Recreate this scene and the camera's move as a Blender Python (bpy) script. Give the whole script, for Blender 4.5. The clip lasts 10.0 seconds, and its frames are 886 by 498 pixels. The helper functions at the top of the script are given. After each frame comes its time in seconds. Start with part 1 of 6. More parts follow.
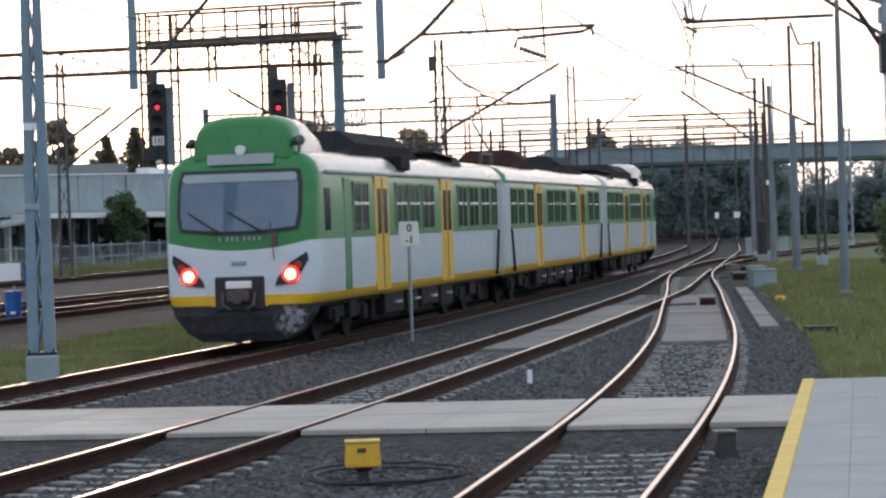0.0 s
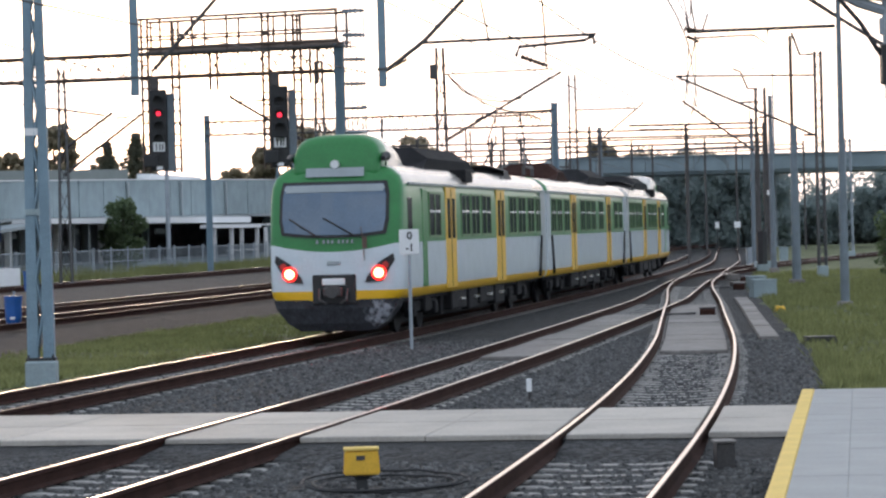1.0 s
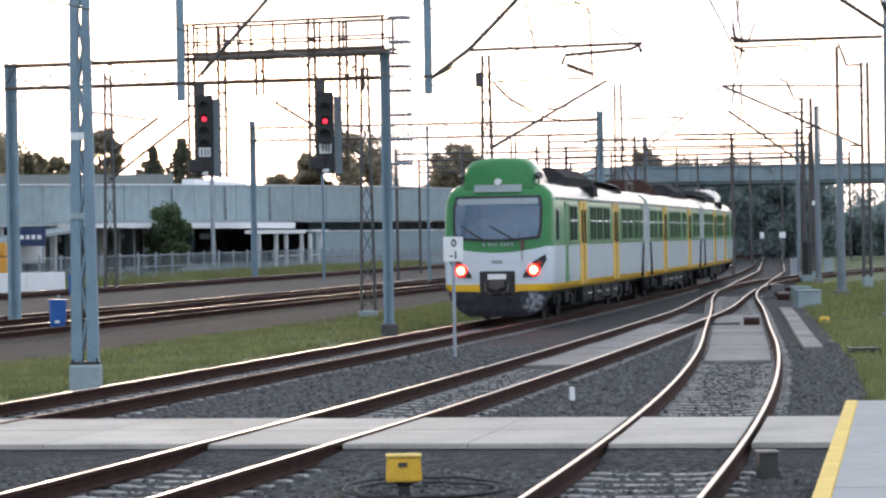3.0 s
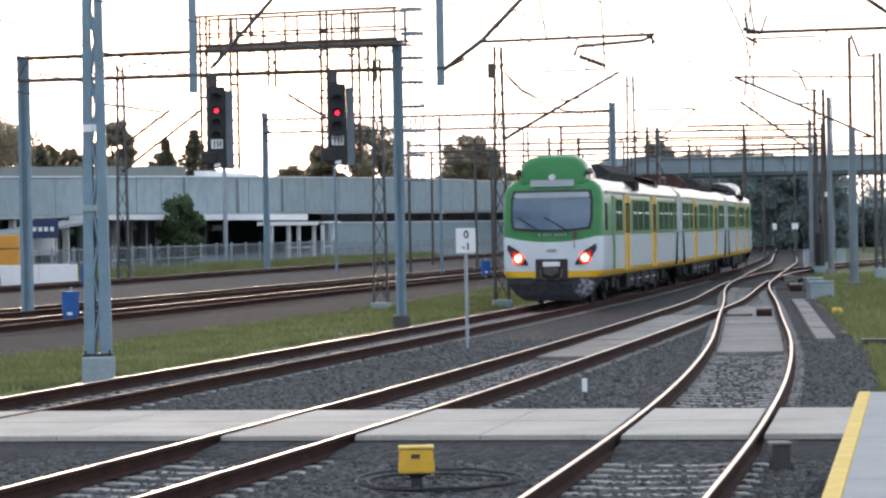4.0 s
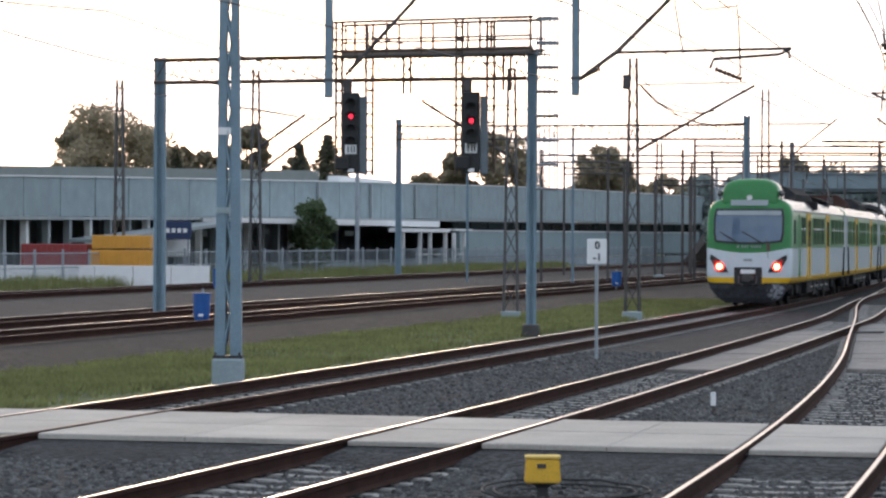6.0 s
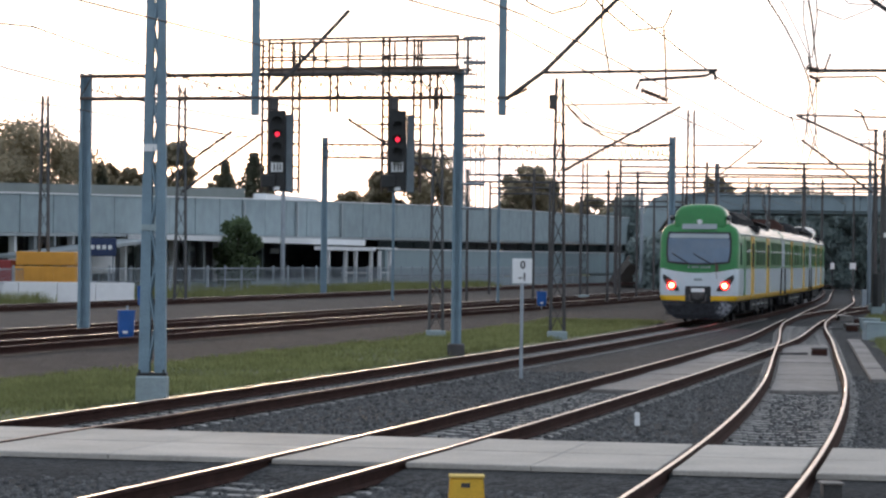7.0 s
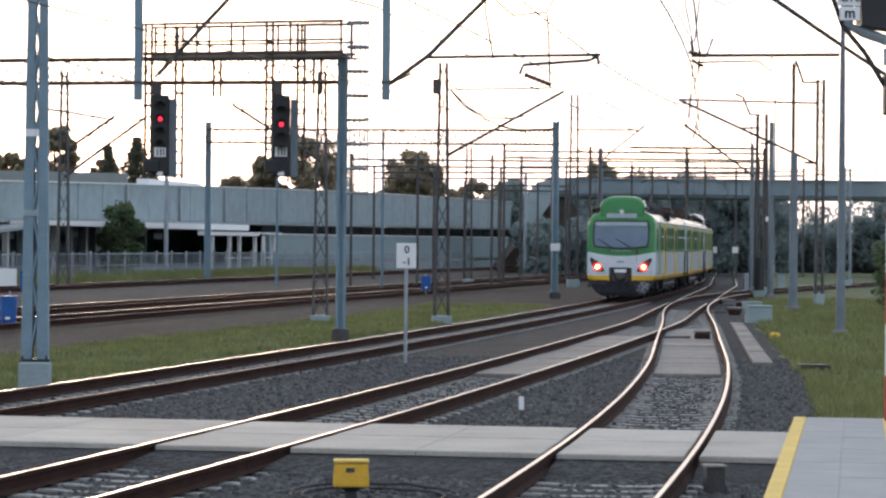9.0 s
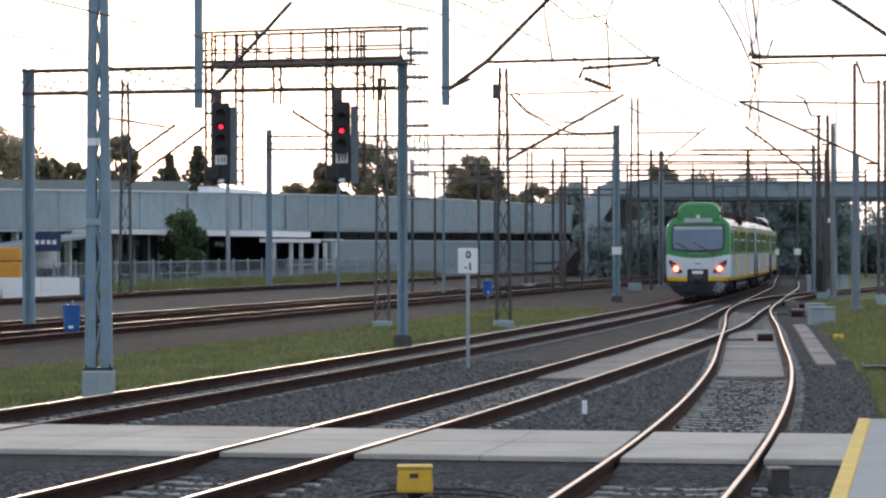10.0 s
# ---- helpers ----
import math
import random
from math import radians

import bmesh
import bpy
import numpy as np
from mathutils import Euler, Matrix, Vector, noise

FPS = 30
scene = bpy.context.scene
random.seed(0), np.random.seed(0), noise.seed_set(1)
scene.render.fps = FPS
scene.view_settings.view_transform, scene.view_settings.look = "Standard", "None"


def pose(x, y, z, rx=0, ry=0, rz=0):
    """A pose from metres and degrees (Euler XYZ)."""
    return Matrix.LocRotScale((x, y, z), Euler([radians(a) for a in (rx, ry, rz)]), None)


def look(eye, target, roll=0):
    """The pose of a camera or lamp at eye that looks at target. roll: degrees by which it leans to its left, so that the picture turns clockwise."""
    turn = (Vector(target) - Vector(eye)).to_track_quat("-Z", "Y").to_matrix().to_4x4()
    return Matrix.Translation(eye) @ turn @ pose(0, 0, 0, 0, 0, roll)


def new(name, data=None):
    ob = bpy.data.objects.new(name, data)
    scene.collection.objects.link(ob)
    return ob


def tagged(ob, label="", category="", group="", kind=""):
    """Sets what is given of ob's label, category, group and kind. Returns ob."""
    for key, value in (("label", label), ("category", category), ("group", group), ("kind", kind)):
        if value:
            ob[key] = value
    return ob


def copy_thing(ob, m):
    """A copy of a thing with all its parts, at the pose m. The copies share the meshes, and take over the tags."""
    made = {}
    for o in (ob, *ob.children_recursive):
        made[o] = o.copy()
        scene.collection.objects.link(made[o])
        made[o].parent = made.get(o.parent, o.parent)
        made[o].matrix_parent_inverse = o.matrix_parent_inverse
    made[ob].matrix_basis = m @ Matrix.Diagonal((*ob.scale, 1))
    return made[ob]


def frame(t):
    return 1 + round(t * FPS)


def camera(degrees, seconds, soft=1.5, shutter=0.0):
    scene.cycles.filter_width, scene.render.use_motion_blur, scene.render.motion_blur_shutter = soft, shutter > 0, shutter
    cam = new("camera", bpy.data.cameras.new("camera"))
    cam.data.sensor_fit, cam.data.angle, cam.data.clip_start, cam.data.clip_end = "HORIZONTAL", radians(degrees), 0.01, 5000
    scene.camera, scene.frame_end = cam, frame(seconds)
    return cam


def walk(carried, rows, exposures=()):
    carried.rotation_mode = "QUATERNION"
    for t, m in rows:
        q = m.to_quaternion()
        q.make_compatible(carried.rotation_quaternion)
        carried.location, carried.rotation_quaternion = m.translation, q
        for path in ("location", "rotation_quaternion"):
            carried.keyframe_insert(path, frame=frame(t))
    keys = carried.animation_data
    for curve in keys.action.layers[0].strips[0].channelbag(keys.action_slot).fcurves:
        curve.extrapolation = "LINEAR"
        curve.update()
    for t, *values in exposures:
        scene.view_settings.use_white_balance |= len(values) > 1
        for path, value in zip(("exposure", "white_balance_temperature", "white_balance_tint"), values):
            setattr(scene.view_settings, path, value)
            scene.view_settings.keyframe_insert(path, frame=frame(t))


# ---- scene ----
EYE = Vector((0, 0, 2.2))
AIM = [  # seconds, turn to the right, tilt up, roll, in degrees
    (0, 2.552, -0.560, -1.87),
    (0.3, 2.637, -0.539, -1.77),
    (0.5, 2.012, -0.518, -1.71),
    (0.7, 2.123, -0.522, -1.63),
    (1, 2.553, -0.397, -1.50),
    (1.2, 2.038, -0.335, -1.43),
    (1.5, 1.256, -0.203, -1.33),
    (1.7, 0.658, -0.076, -1.16),
    (2, 0.000, -0.413, -0.90),
    (2.2, 0.426, -0.260, -0.92),
    (2.5, 0.928, -0.267, -0.96),
    (2.7, 1.274, -0.262, -0.97),
    (3.8, 1.929, -0.124, -1.03),
    (4, 1.405, -0.393, -1.04),
    (4.2, 1.168, -0.548, -0.78),
    (4.5, 1.069, -0.280, -0.39),
    (4.7, 0.016, -0.548, -0.25),
    (5, -0.057, -0.433, -0.05),
    (5.2, -0.405, -0.281, 0.04),
    (5.5, -0.285, 0.061, 0.17),
    (5.7, -1.262, -0.200, 0.23),
    (6.8, -0.702, -0.075, 0.58),
    (7, 0.256, 0.196, 0.64),
    (7.2, 1.403, 0.222, 0.53),
    (7.5, 2.859, 0.488, 0.36),
    (7.7, 2.698, 0.185, 0.34),
    (8, 2.417, 0.056, 0.31),
    (8.2, 2.87, 0.128, 0.34),
    (8.5, 2.964, 0.105, 0.39),
    (8.7, 2.814, 0.027, 0.44),
    (9, 2.609, -0.091, 0.50),
    (9.2, 2.826, -0.113, 0.34),
    (9.5, 2.281, 0.170, 0.10),
    (9.7, 1.634, -0.051, 0.02),
    (10, 1.363, 0.006, -0.09),
]


def aim(turn, tilt, roll):
    a, b = radians(turn), radians(tilt)
    return look(EYE, EYE + Vector((math.sin(a) * math.cos(b), math.cos(a) * math.cos(b), math.sin(b))), roll)


BASE = 0.57
cam = camera(17.83, 10.0, soft=2.4, shutter=0.0)
walk(cam, [(t, aim(a, b, c)) for t, a, b, c in AIM],
     [(0, BASE - 0.1), (1, BASE + 0.05), (2, BASE + 0.2), (2.5, BASE + 0.38), (4, BASE + 0.3), (4.5, BASE + 0.34), (5.0, BASE + 0.42), (5.5, BASE + 0.1), (7.0, BASE - 0.2), (7.2, BASE - 0.6), (7.4, BASE - 1.3), (7.6, BASE - 1.75), (7.8, BASE - 1.3), (8.0, BASE - 0.55), (8.2, BASE - 0.35), (8.5, BASE - 0.24), (9, BASE - 0.05), (9.5, BASE + 0.25), (10, BASE - 0.12)])

# ---------------------------------------------------------------- light
world = bpy.data.worlds.new("sunset_sky")
scene.world = world
world.use_nodes = True
wn, wl = world.node_tree.nodes, world.node_tree.links
wn.clear()
SUN_TURN, SUN_UP = -4.0, 5.0
sky = wn.new("ShaderNodeTexSky")
sky.sky_type, sky.sun_disc = "NISHITA", False
sky.sun_elevation, sky.sun_rotation = radians(SUN_UP), radians(SUN_TURN)
sky.air_density, sky.dust_density, sky.ozone_density = 1.0, 2.5, 1.5
tc = wn.new("ShaderNodeTexCoord")
mp = wn.new("ShaderNodeMapping")
mp.inputs["Scale"].default_value = (5, 5, 22)
cl = wn.new("ShaderNodeTexNoise")
cl.inputs["Scale"].default_value, cl.inputs["Detail"].default_value = 2.2, 6
cr = wn.new("ShaderNodeValToRGB")
cr.color_ramp.elements[0].position, cr.color_ramp.elements[0].color = 0.4, (0.6, 0.65, 0.77, 1)
cr.color_ramp.elements[1].position, cr.color_ramp.elements[1].color = 0.62, (1.22, 1.13, 1.05, 1)
mx = wn.new("ShaderNodeMix")
mx.data_type, mx.blend_type = "RGBA", "MULTIPLY"
mx.inputs["Factor"].default_value = 1
bg = wn.new("ShaderNodeBackground")
bg.inputs["Strength"].default_value = 0.15
wo = wn.new("ShaderNodeOutputWorld")
wl.new(tc.outputs["Generated"], mp.inputs["Vector"])
wl.new(mp.outputs["Vector"], cl.inputs["Vector"])
wl.new(cl.outputs["Fac"], cr.inputs["Fac"])
hs = wn.new("ShaderNodeHueSaturation")
hs.inputs["Saturation"].default_value = 0.68
haze = wn.new("ShaderNodeMix")
haze.data_type = "RGBA"
haze.inputs["Factor"].default_value = 0.64
haze.inputs["B"].default_value = (6.4, 7.3, 8.3, 1)
wl.new(sky.outputs["Color"], hs.inputs["Color"])
warm = wn.new("ShaderNodeMix")
warm.data_type, warm.blend_type = "RGBA", "MULTIPLY"
warm.inputs["Factor"].default_value = 1
warm.inputs["B"].default_value = (1.0, 0.965, 0.99, 1)
wl.new(hs.outputs["Color"], warm.inputs["A"])
wl.new(warm.outputs["Result"], haze.inputs["A"])
wl.new(haze.outputs["Result"], mx.inputs["A"])
wl.new(cr.outputs["Color"], mx.inputs["B"])
wl.new(mx.outputs["Result"], bg.inputs["Color"])
wl.new(bg.outputs["Background"], wo.inputs["Surface"])

sun = new("sun", bpy.data.lights.new("sun", "SUN"))
sun.data.energy, sun.data.angle, sun.data.color = 0.45, radians(10), (1, 0.72, 0.48)
a, b = radians(SUN_TURN), radians(SUN_UP)
sun.matrix_world = look((0, 0, 50), Vector((0, 0, 50)) - Vector((math.sin(a) * math.cos(b), math.cos(a) * math.cos(b), math.sin(b))))


# ---------------------------------------------------------------- materials
def mat(name, col, rough=0.7, metal=0.0, var=0.25, scale=3.0, fine=40.0, bump=0.15, depth=0.01, tint=None, glow=None, power=0.0, spec=0.5, each=0.0):
    m = bpy.data.materials.new(name)
    m.use_nodes = True
    n, l = m.node_tree.nodes, m.node_tree.links
    p = n["Principled BSDF"]
    p.inputs["Roughness"].default_value, p.inputs["Metallic"].default_value = rough, metal
    p.inputs["Specular IOR Level"].default_value = spec
    if glow:
        p.inputs["Emission Color"].default_value, p.inputs["Emission Strength"].default_value = (*glow, 1), power
    t = n.new("ShaderNodeTexCoord")
    big, small = n.new("ShaderNodeTexNoise"), n.new("ShaderNodeTexNoise")
    for node, s in ((big, scale), (small, fine)):
        node.inputs["Scale"].default_value, node.inputs["Detail"].default_value = s, 5
        l.new(t.outputs["Object"], node.inputs["Vector"])
    ramp = n.new("ShaderNodeValToRGB")
    dark = tint or tuple(c * (1 - var) for c in col)
    light = tuple(min(1, c * (1 + var)) for c in col)
    ramp.color_ramp.elements[0].position, ramp.color_ramp.elements[0].color = 0.33, (*dark, 1)
    ramp.color_ramp.elements[1].position, ramp.color_ramp.elements[1].color = 0.68, (*light, 1)
    mixf = n.new("ShaderNodeMath")
    mixf.operation = "ADD"
    half = n.new("ShaderNodeMath")
    half.operation = "MULTIPLY"
    half.inputs[1].default_value = 0.5
    l.new(big.outputs["Fac"], mixf.inputs[0])
    l.new(small.outputs["Fac"], mixf.inputs[1])
    l.new(mixf.outputs[0], half.inputs[0])
    l.new(half.outputs[0], ramp.inputs["Fac"])
    out = ramp.outputs["Color"]
    if each:
        info = n.new("ShaderNodeObjectInfo")
        hsv = n.new("ShaderNodeHueSaturation")
        rng = n.new("ShaderNodeMapRange")
        rng.inputs["To Min"].default_value, rng.inputs["To Max"].default_value = 1 - each, 1 + each
        l.new(info.outputs["Random"], rng.inputs["Value"])
        l.new(rng.outputs["Result"], hsv.inputs["Value"])
        l.new(out, hsv.inputs["Color"])
        out = hsv.outputs["Color"]
    l.new(out, p.inputs["Base Color"])
    if bump:
        bp = n.new("ShaderNodeBump")
        bp.inputs["Strength"].default_value, bp.inputs["Distance"].default_value = bump, depth
        l.new(small.outputs["Fac"], bp.inputs["Height"])
        l.new(bp.outputs["Normal"], p.inputs["Normal"])
    return m


def see_through(m, share, col):
    """Lets part of the light through thin leaves."""
    n, l = m.node_tree.nodes, m.node_tree.links
    t, x = n.new("ShaderNodeBsdfTranslucent"), n.new("ShaderNodeMixShader")
    t.inputs["Color"].default_value = (*col, 1)
    x.inputs["Fac"].default_value = share
    l.new(n["Principled BSDF"].outputs["BSDF"], x.inputs[1])
    l.new(t.outputs["BSDF"], x.inputs[2])
    l.new(x.outputs["Shader"], n["Material Output"].inputs["Surface"])


def stony(name, cols, size, depth):
    """Loose stones: a cell pattern with a colour for each stone."""
    m = bpy.data.materials.new(name)
    m.use_nodes = True
    n, l = m.node_tree.nodes, m.node_tree.links
    p = n["Principled BSDF"]
    p.inputs["Roughness"].default_value = 0.9
    p.inputs["Specular IOR Level"].default_value = 0.25
    t = n.new("ShaderNodeTexCoord")
    v = n.new("ShaderNodeTexVoronoi")
    v.inputs["Scale"].default_value = 1 / size
    big = n.new("ShaderNodeTexNoise")
    big.inputs["Scale"].default_value, big.inputs["Detail"].default_value = 0.5, 4
    l.new(t.outputs["Object"], v.inputs["Vector"])
    l.new(t.outputs["Object"], big.inputs["Vector"])
    sep = n.new("ShaderNodeSeparateColor")
    l.new(v.outputs["Color"], sep.inputs["Color"])
    ramp = n.new("ShaderNodeValToRGB")
    ramp.color_ramp.elements[0].position, ramp.color_ramp.elements[0].color = 0.1, (*cols[0], 1)
    ramp.color_ramp.elements[1].position, ramp.color_ramp.elements[1].color = 0.95, (*cols[1], 1)
    l.new(sep.outputs["Red"], ramp.inputs["Fac"])
    mix = n.new("ShaderNodeMix")
    mix.data_type, mix.blend_type = "RGBA", "MIX"
    mr = n.new("ShaderNodeMapRange")
    mr.inputs["From Min"].default_value, mr.inputs["From Max"].default_value = 0.42, 0.62
    mr.inputs["To Max"].default_value = 0.7
    l.new(big.outputs["Fac"], mr.inputs["Value"])
    l.new(mr.outputs["Result"], mix.inputs["Factor"])
    l.new(ramp.outputs["Color"], mix.inputs["A"])
    mix.inputs["B"].default_value = (*cols[2], 1)
    l.new(mix.outputs["Result"], p.inputs["Base Color"])
    bp = n.new("ShaderNodeBump")
    bp.inputs["Strength"].default_value, bp.inputs["Distance"].default_value = 0.9, depth
    bp.invert = True
    l.new(v.outputs["Distance"], bp.inputs["Height"])
    l.new(bp.outputs["Normal"], p.inputs["Normal"])
    return m


BALLAST = stony("ballast_stone", ((0.014, 0.015, 0.016), (0.075, 0.078, 0.08), (0.03, 0.03, 0.03)), 0.06, 0.04)
BALLAST_OLD = stony("old_brown_ballast", ((0.022, 0.018, 0.016), (0.085, 0.073, 0.066), (0.042, 0.035, 0.031)), 0.06, 0.04)
STONE = mat("loose_grey_stone", (0.13, 0.135, 0.14), 0.85, var=0.6, scale=9, fine=60)
GRASS = mat("dry_green_grass", (0.125, 0.145, 0.07), 0.9, var=0.35, scale=0.7, fine=9, bump=0.8, depth=0.1, spec=0.2, tint=(0.06, 0.062, 0.042))
BLADE = mat("grass_blade", (0.27, 0.28, 0.12), 0.8, var=0.6, scale=0.7, fine=6, bump=0, spec=0.2)
EARTH = mat("brown_track_earth", (0.058, 0.047, 0.04), 0.95, var=0.4, scale=1.2, fine=25, bump=0.6, depth=0.05)
CONCRETE = mat("weathered_concrete", (0.275, 0.34, 0.36), 0.85, var=0.18, scale=1.3, fine=30, bump=0.25)
SLAB = mat("crossing_slab_concrete", (0.4, 0.37, 0.33), 0.8, var=0.24, scale=0.9, fine=35, bump=0.2, each=0.1)
SLEEPER = mat("sleeper_concrete", (0.31, 0.3, 0.285), 0.8, var=0.2, scale=4, fine=50, bump=0.2, each=0.15)
RUST = mat("rusty_rail_steel", (0.04, 0.019, 0.015), 0.9, 0.0, var=0.4, scale=3, fine=50, spec=0.12)
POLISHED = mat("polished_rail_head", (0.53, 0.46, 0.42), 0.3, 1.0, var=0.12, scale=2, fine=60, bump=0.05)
# Darker copy: the near rails' missing sky glint is put into the colour.
SHADEDHEAD = mat("shaded_rail_head", (0.2, 0.14, 0.125), 0.55, 0.7, var=0.25, scale=2, fine=60, bump=0.05)
GALV = mat("galvanised_steel", (0.33, 0.37, 0.41), 0.55, 0.6, var=0.2, scale=2, fine=40)
GREYPAINT = mat("blue_grey_mast_paint", (0.18, 0.265, 0.325), 0.6, 0.1, var=0.22, scale=2.5, fine=40)
MASTGREY = mat("dull_grey_mast_paint", (0.16, 0.195, 0.225), 0.65, 0.1, var=0.22, scale=2.5, fine=40)
# Pale bluish foliage: the haze of distance is put into the colour.
WOOD_HAZED = mat("haze_toned_foliage", (0.21, 0.26, 0.255), 0.8, var=0.2, scale=0.3, fine=4, bump=0, spec=0.2)
DULLSTEEL = mat("dull_weathered_steel", (0.105, 0.105, 0.108), 0.65, 0.3, var=0.3, scale=3, fine=40)
DARKSTEEL = mat("dark_weathered_steel", (0.09, 0.085, 0.085), 0.6, 0.5, var=0.3, scale=3, fine=40)
# Brown steel; warm sky flare round the gantry is partly in this tone.
BROWNSTEEL = mat("brown_lattice_steel", (0.13, 0.095, 0.075), 0.7, 0.3, var=0.3, scale=3, fine=40)
BLACK = mat("matt_black_paint", (0.018, 0.019, 0.021), 0.55, var=0.3, scale=4, fine=50)
RUBBER = mat("black_cable_rubber", (0.02, 0.02, 0.022), 0.7, var=0.3)
WHITE = mat("white_enamel", (0.78, 0.79, 0.8), 0.4, var=0.06, scale=4, fine=50, bump=0.05)
YELLOW = mat("yellow_paint", (0.72, 0.42, 0.03), 0.5, var=0.16, scale=5, fine=50)
LINEYELLOW = mat("worn_yellow_marking", (0.68, 0.48, 0.12), 0.75, var=0.14, scale=3, fine=40)
BOARD = mat("stained_switch_board", (0.205, 0.19, 0.178), 0.85, var=0.35, scale=2.5, fine=18, bump=0.3, each=0.15)
PAVING = mat("grey_platform_paving", (0.3, 0.31, 0.31), 0.8, var=0.12, scale=2, fine=35)
RED = mat("red_paint", (0.5, 0.03, 0.025), 0.5, var=0.12, scale=5, fine=50)
BLUE = mat("blue_plastic", (0.01, 0.09, 0.33), 0.45, var=0.15, scale=4, fine=50)
ORANGE = mat("orange_container_paint", (0.62, 0.3, 0.04), 0.6, var=0.15, scale=2)
MAROON = mat("dark_red_paint", (0.25, 0.03, 0.03), 0.6, var=0.2, scale=2)
# Darker, bluer and more mottled than CONCRETE.
BRIDGE = mat("mottled_bridge_concrete", (0.2, 0.255, 0.285), 0.85, var=0.28, scale=0.5, fine=14, bump=0.25)
PANEL = mat("grey_cladding", (0.22, 0.29, 0.31), 0.6, var=0.1, scale=0.6, fine=12)
DARKROOM = mat("dark_interior", (0.2, 0.23, 0.26), 0.9, var=0.4, scale=1)
FELT = mat("grey_roof_felt", (0.2, 0.22, 0.21), 0.85, var=0.15, scale=0.6, fine=12)
BARK = mat("tree_bark", (0.07, 0.05, 0.04), 0.9, var=0.3)
SHRUB = mat("shrub_leaf", (0.085, 0.115, 0.065), 0.75, var=0.5, scale=0.6, fine=5, bump=0, spec=0.25)
LEAF = mat("tree_leaf", (0.125, 0.12, 0.085), 0.75, var=0.5, scale=0.6, fine=5, bump=0, spec=0.25)
NEEDLE = mat("conifer_needle", (0.08, 0.095, 0.07), 0.8, var=0.4, scale=0.8, fine=6, bump=0, spec=0.2)
# LEAF's strong brown tint stands in for sun flare around distant crowns.
for leafy, share, shine in ((SHRUB, 0.4, (0.16, 0.22, 0.1)), (LEAF, 0.62, (0.58, 0.5, 0.37)), (NEEDLE, 0.5, (0.3, 0.27, 0.2)), (BLADE, 0.4, (0.13, 0.15, 0.06)), (WOOD_HAZED, 0.45, (0.4, 0.47, 0.47))):
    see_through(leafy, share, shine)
T_GREEN = mat("train_green_paint", (0.03, 0.2, 0.055), 0.3, var=0.12, scale=2, fine=20, bump=0.04, spec=0.42)
T_WHITE = mat("train_white_paint", (0.6, 0.66, 0.71), 0.22, var=0.07, scale=2, fine=20, bump=0.04)
T_YELLOW = mat("train_yellow_paint", (0.78, 0.45, 0.02), 0.3, var=0.08, scale=2, fine=20, bump=0.04)
T_ROOF = mat("train_roof_paint", (0.5, 0.47, 0.43), 0.22, 0.35, var=0.12, scale=1.5, fine=20, bump=0.08)
T_UNDER = mat("dark_underframe", (0.016, 0.016, 0.018), 0.8, 0, var=0.4, scale=3, spec=0.2)
T_WORN = mat("scuffed_grey_skirt", (0.026, 0.028, 0.034), 0.7, 0, var=0.6, scale=6, fine=25, spec=0.3)
def scuffed(m, centre, radius, col):
    """A pale, broken scrape of its own shape round one corner of the part."""
    n, l = m.node_tree.nodes, m.node_tree.links
    t = n.new("ShaderNodeTexCoord")
    away = n.new("ShaderNodeVectorMath")
    away.operation = "DISTANCE"
    away.inputs[1].default_value = centre
    chips = n.new("ShaderNodeTexNoise")
    chips.inputs["Scale"].default_value, chips.inputs["Detail"].default_value = 9, 6
    l.new(t.outputs["Object"], away.inputs[0])
    l.new(t.outputs["Object"], chips.inputs["Vector"])
    near = n.new("ShaderNodeMapRange")
    near.inputs["From Min"].default_value, near.inputs["From Max"].default_value = radius, radius * 0.4
    l.new(away.outputs["Value"], near.inputs["Value"])
    both = n.new("ShaderNodeMath")
    both.operation = "MULTIPLY"
    l.new(near.outputs["Result"], both.inputs[0])
    l.new(chips.outputs["Fac"], both.inputs[1])
    cut = n.new("ShaderNodeMapRange")
    cut.inputs["From Min"].default_value, cut.inputs["From Max"].default_value = 0.36, 0.56
    l.new(both.outputs[0], cut.inputs["Value"])
    mix = n.new("ShaderNodeMix")
    mix.data_type = "RGBA"
    mix.inputs["B"].default_value = (*col, 1)
    base = n["Principled BSDF"].inputs["Base Color"]
    l.new(base.links[0].from_socket, mix.inputs["A"])
    l.new(cut.outputs["Result"], mix.inputs["Factor"])
    l.new(mix.outputs["Result"], base)


scuffed(T_WORN, (0.95, 0.05, 0.5), 0.55, (0.24, 0.25, 0.28))
# Near-black and rough, with little sheen.
ROOFBOX = mat("plain_black_roof_box", (0.02, 0.02, 0.022), 0.85, var=0.4, scale=2, spec=0.12)
BARE = mat("bare_aluminium_transom", (0.75, 0.76, 0.76), 0.25, 0.6, var=0.08)
GLASS = mat("dark_window_glass", (0.008, 0.011, 0.012), 0.12, 0, var=0.2, bump=0, spec=0.1)
GREENFRAME = mat("grey_green_window_frame", (0.14, 0.24, 0.12), 0.4, 0, var=0.1, spec=0.25)
# Bluish base colour carries the sky's reflection in the windscreen.
SHIELD = mat("sky_toned_windscreen_glass", (0.09, 0.14, 0.21), 0.08, 0, var=0.2, scale=1, bump=0, spec=0.7)
GREYFRAME = mat("grey_door_frame", (0.3, 0.34, 0.36), 0.4, 0.2, var=0.1)
TAIL = mat("lit_red_tail_lamp", (0.9, 0.3, 0.25), 0.4, var=0, bump=0, glow=(1.0, 0.028, 0.012), power=90)
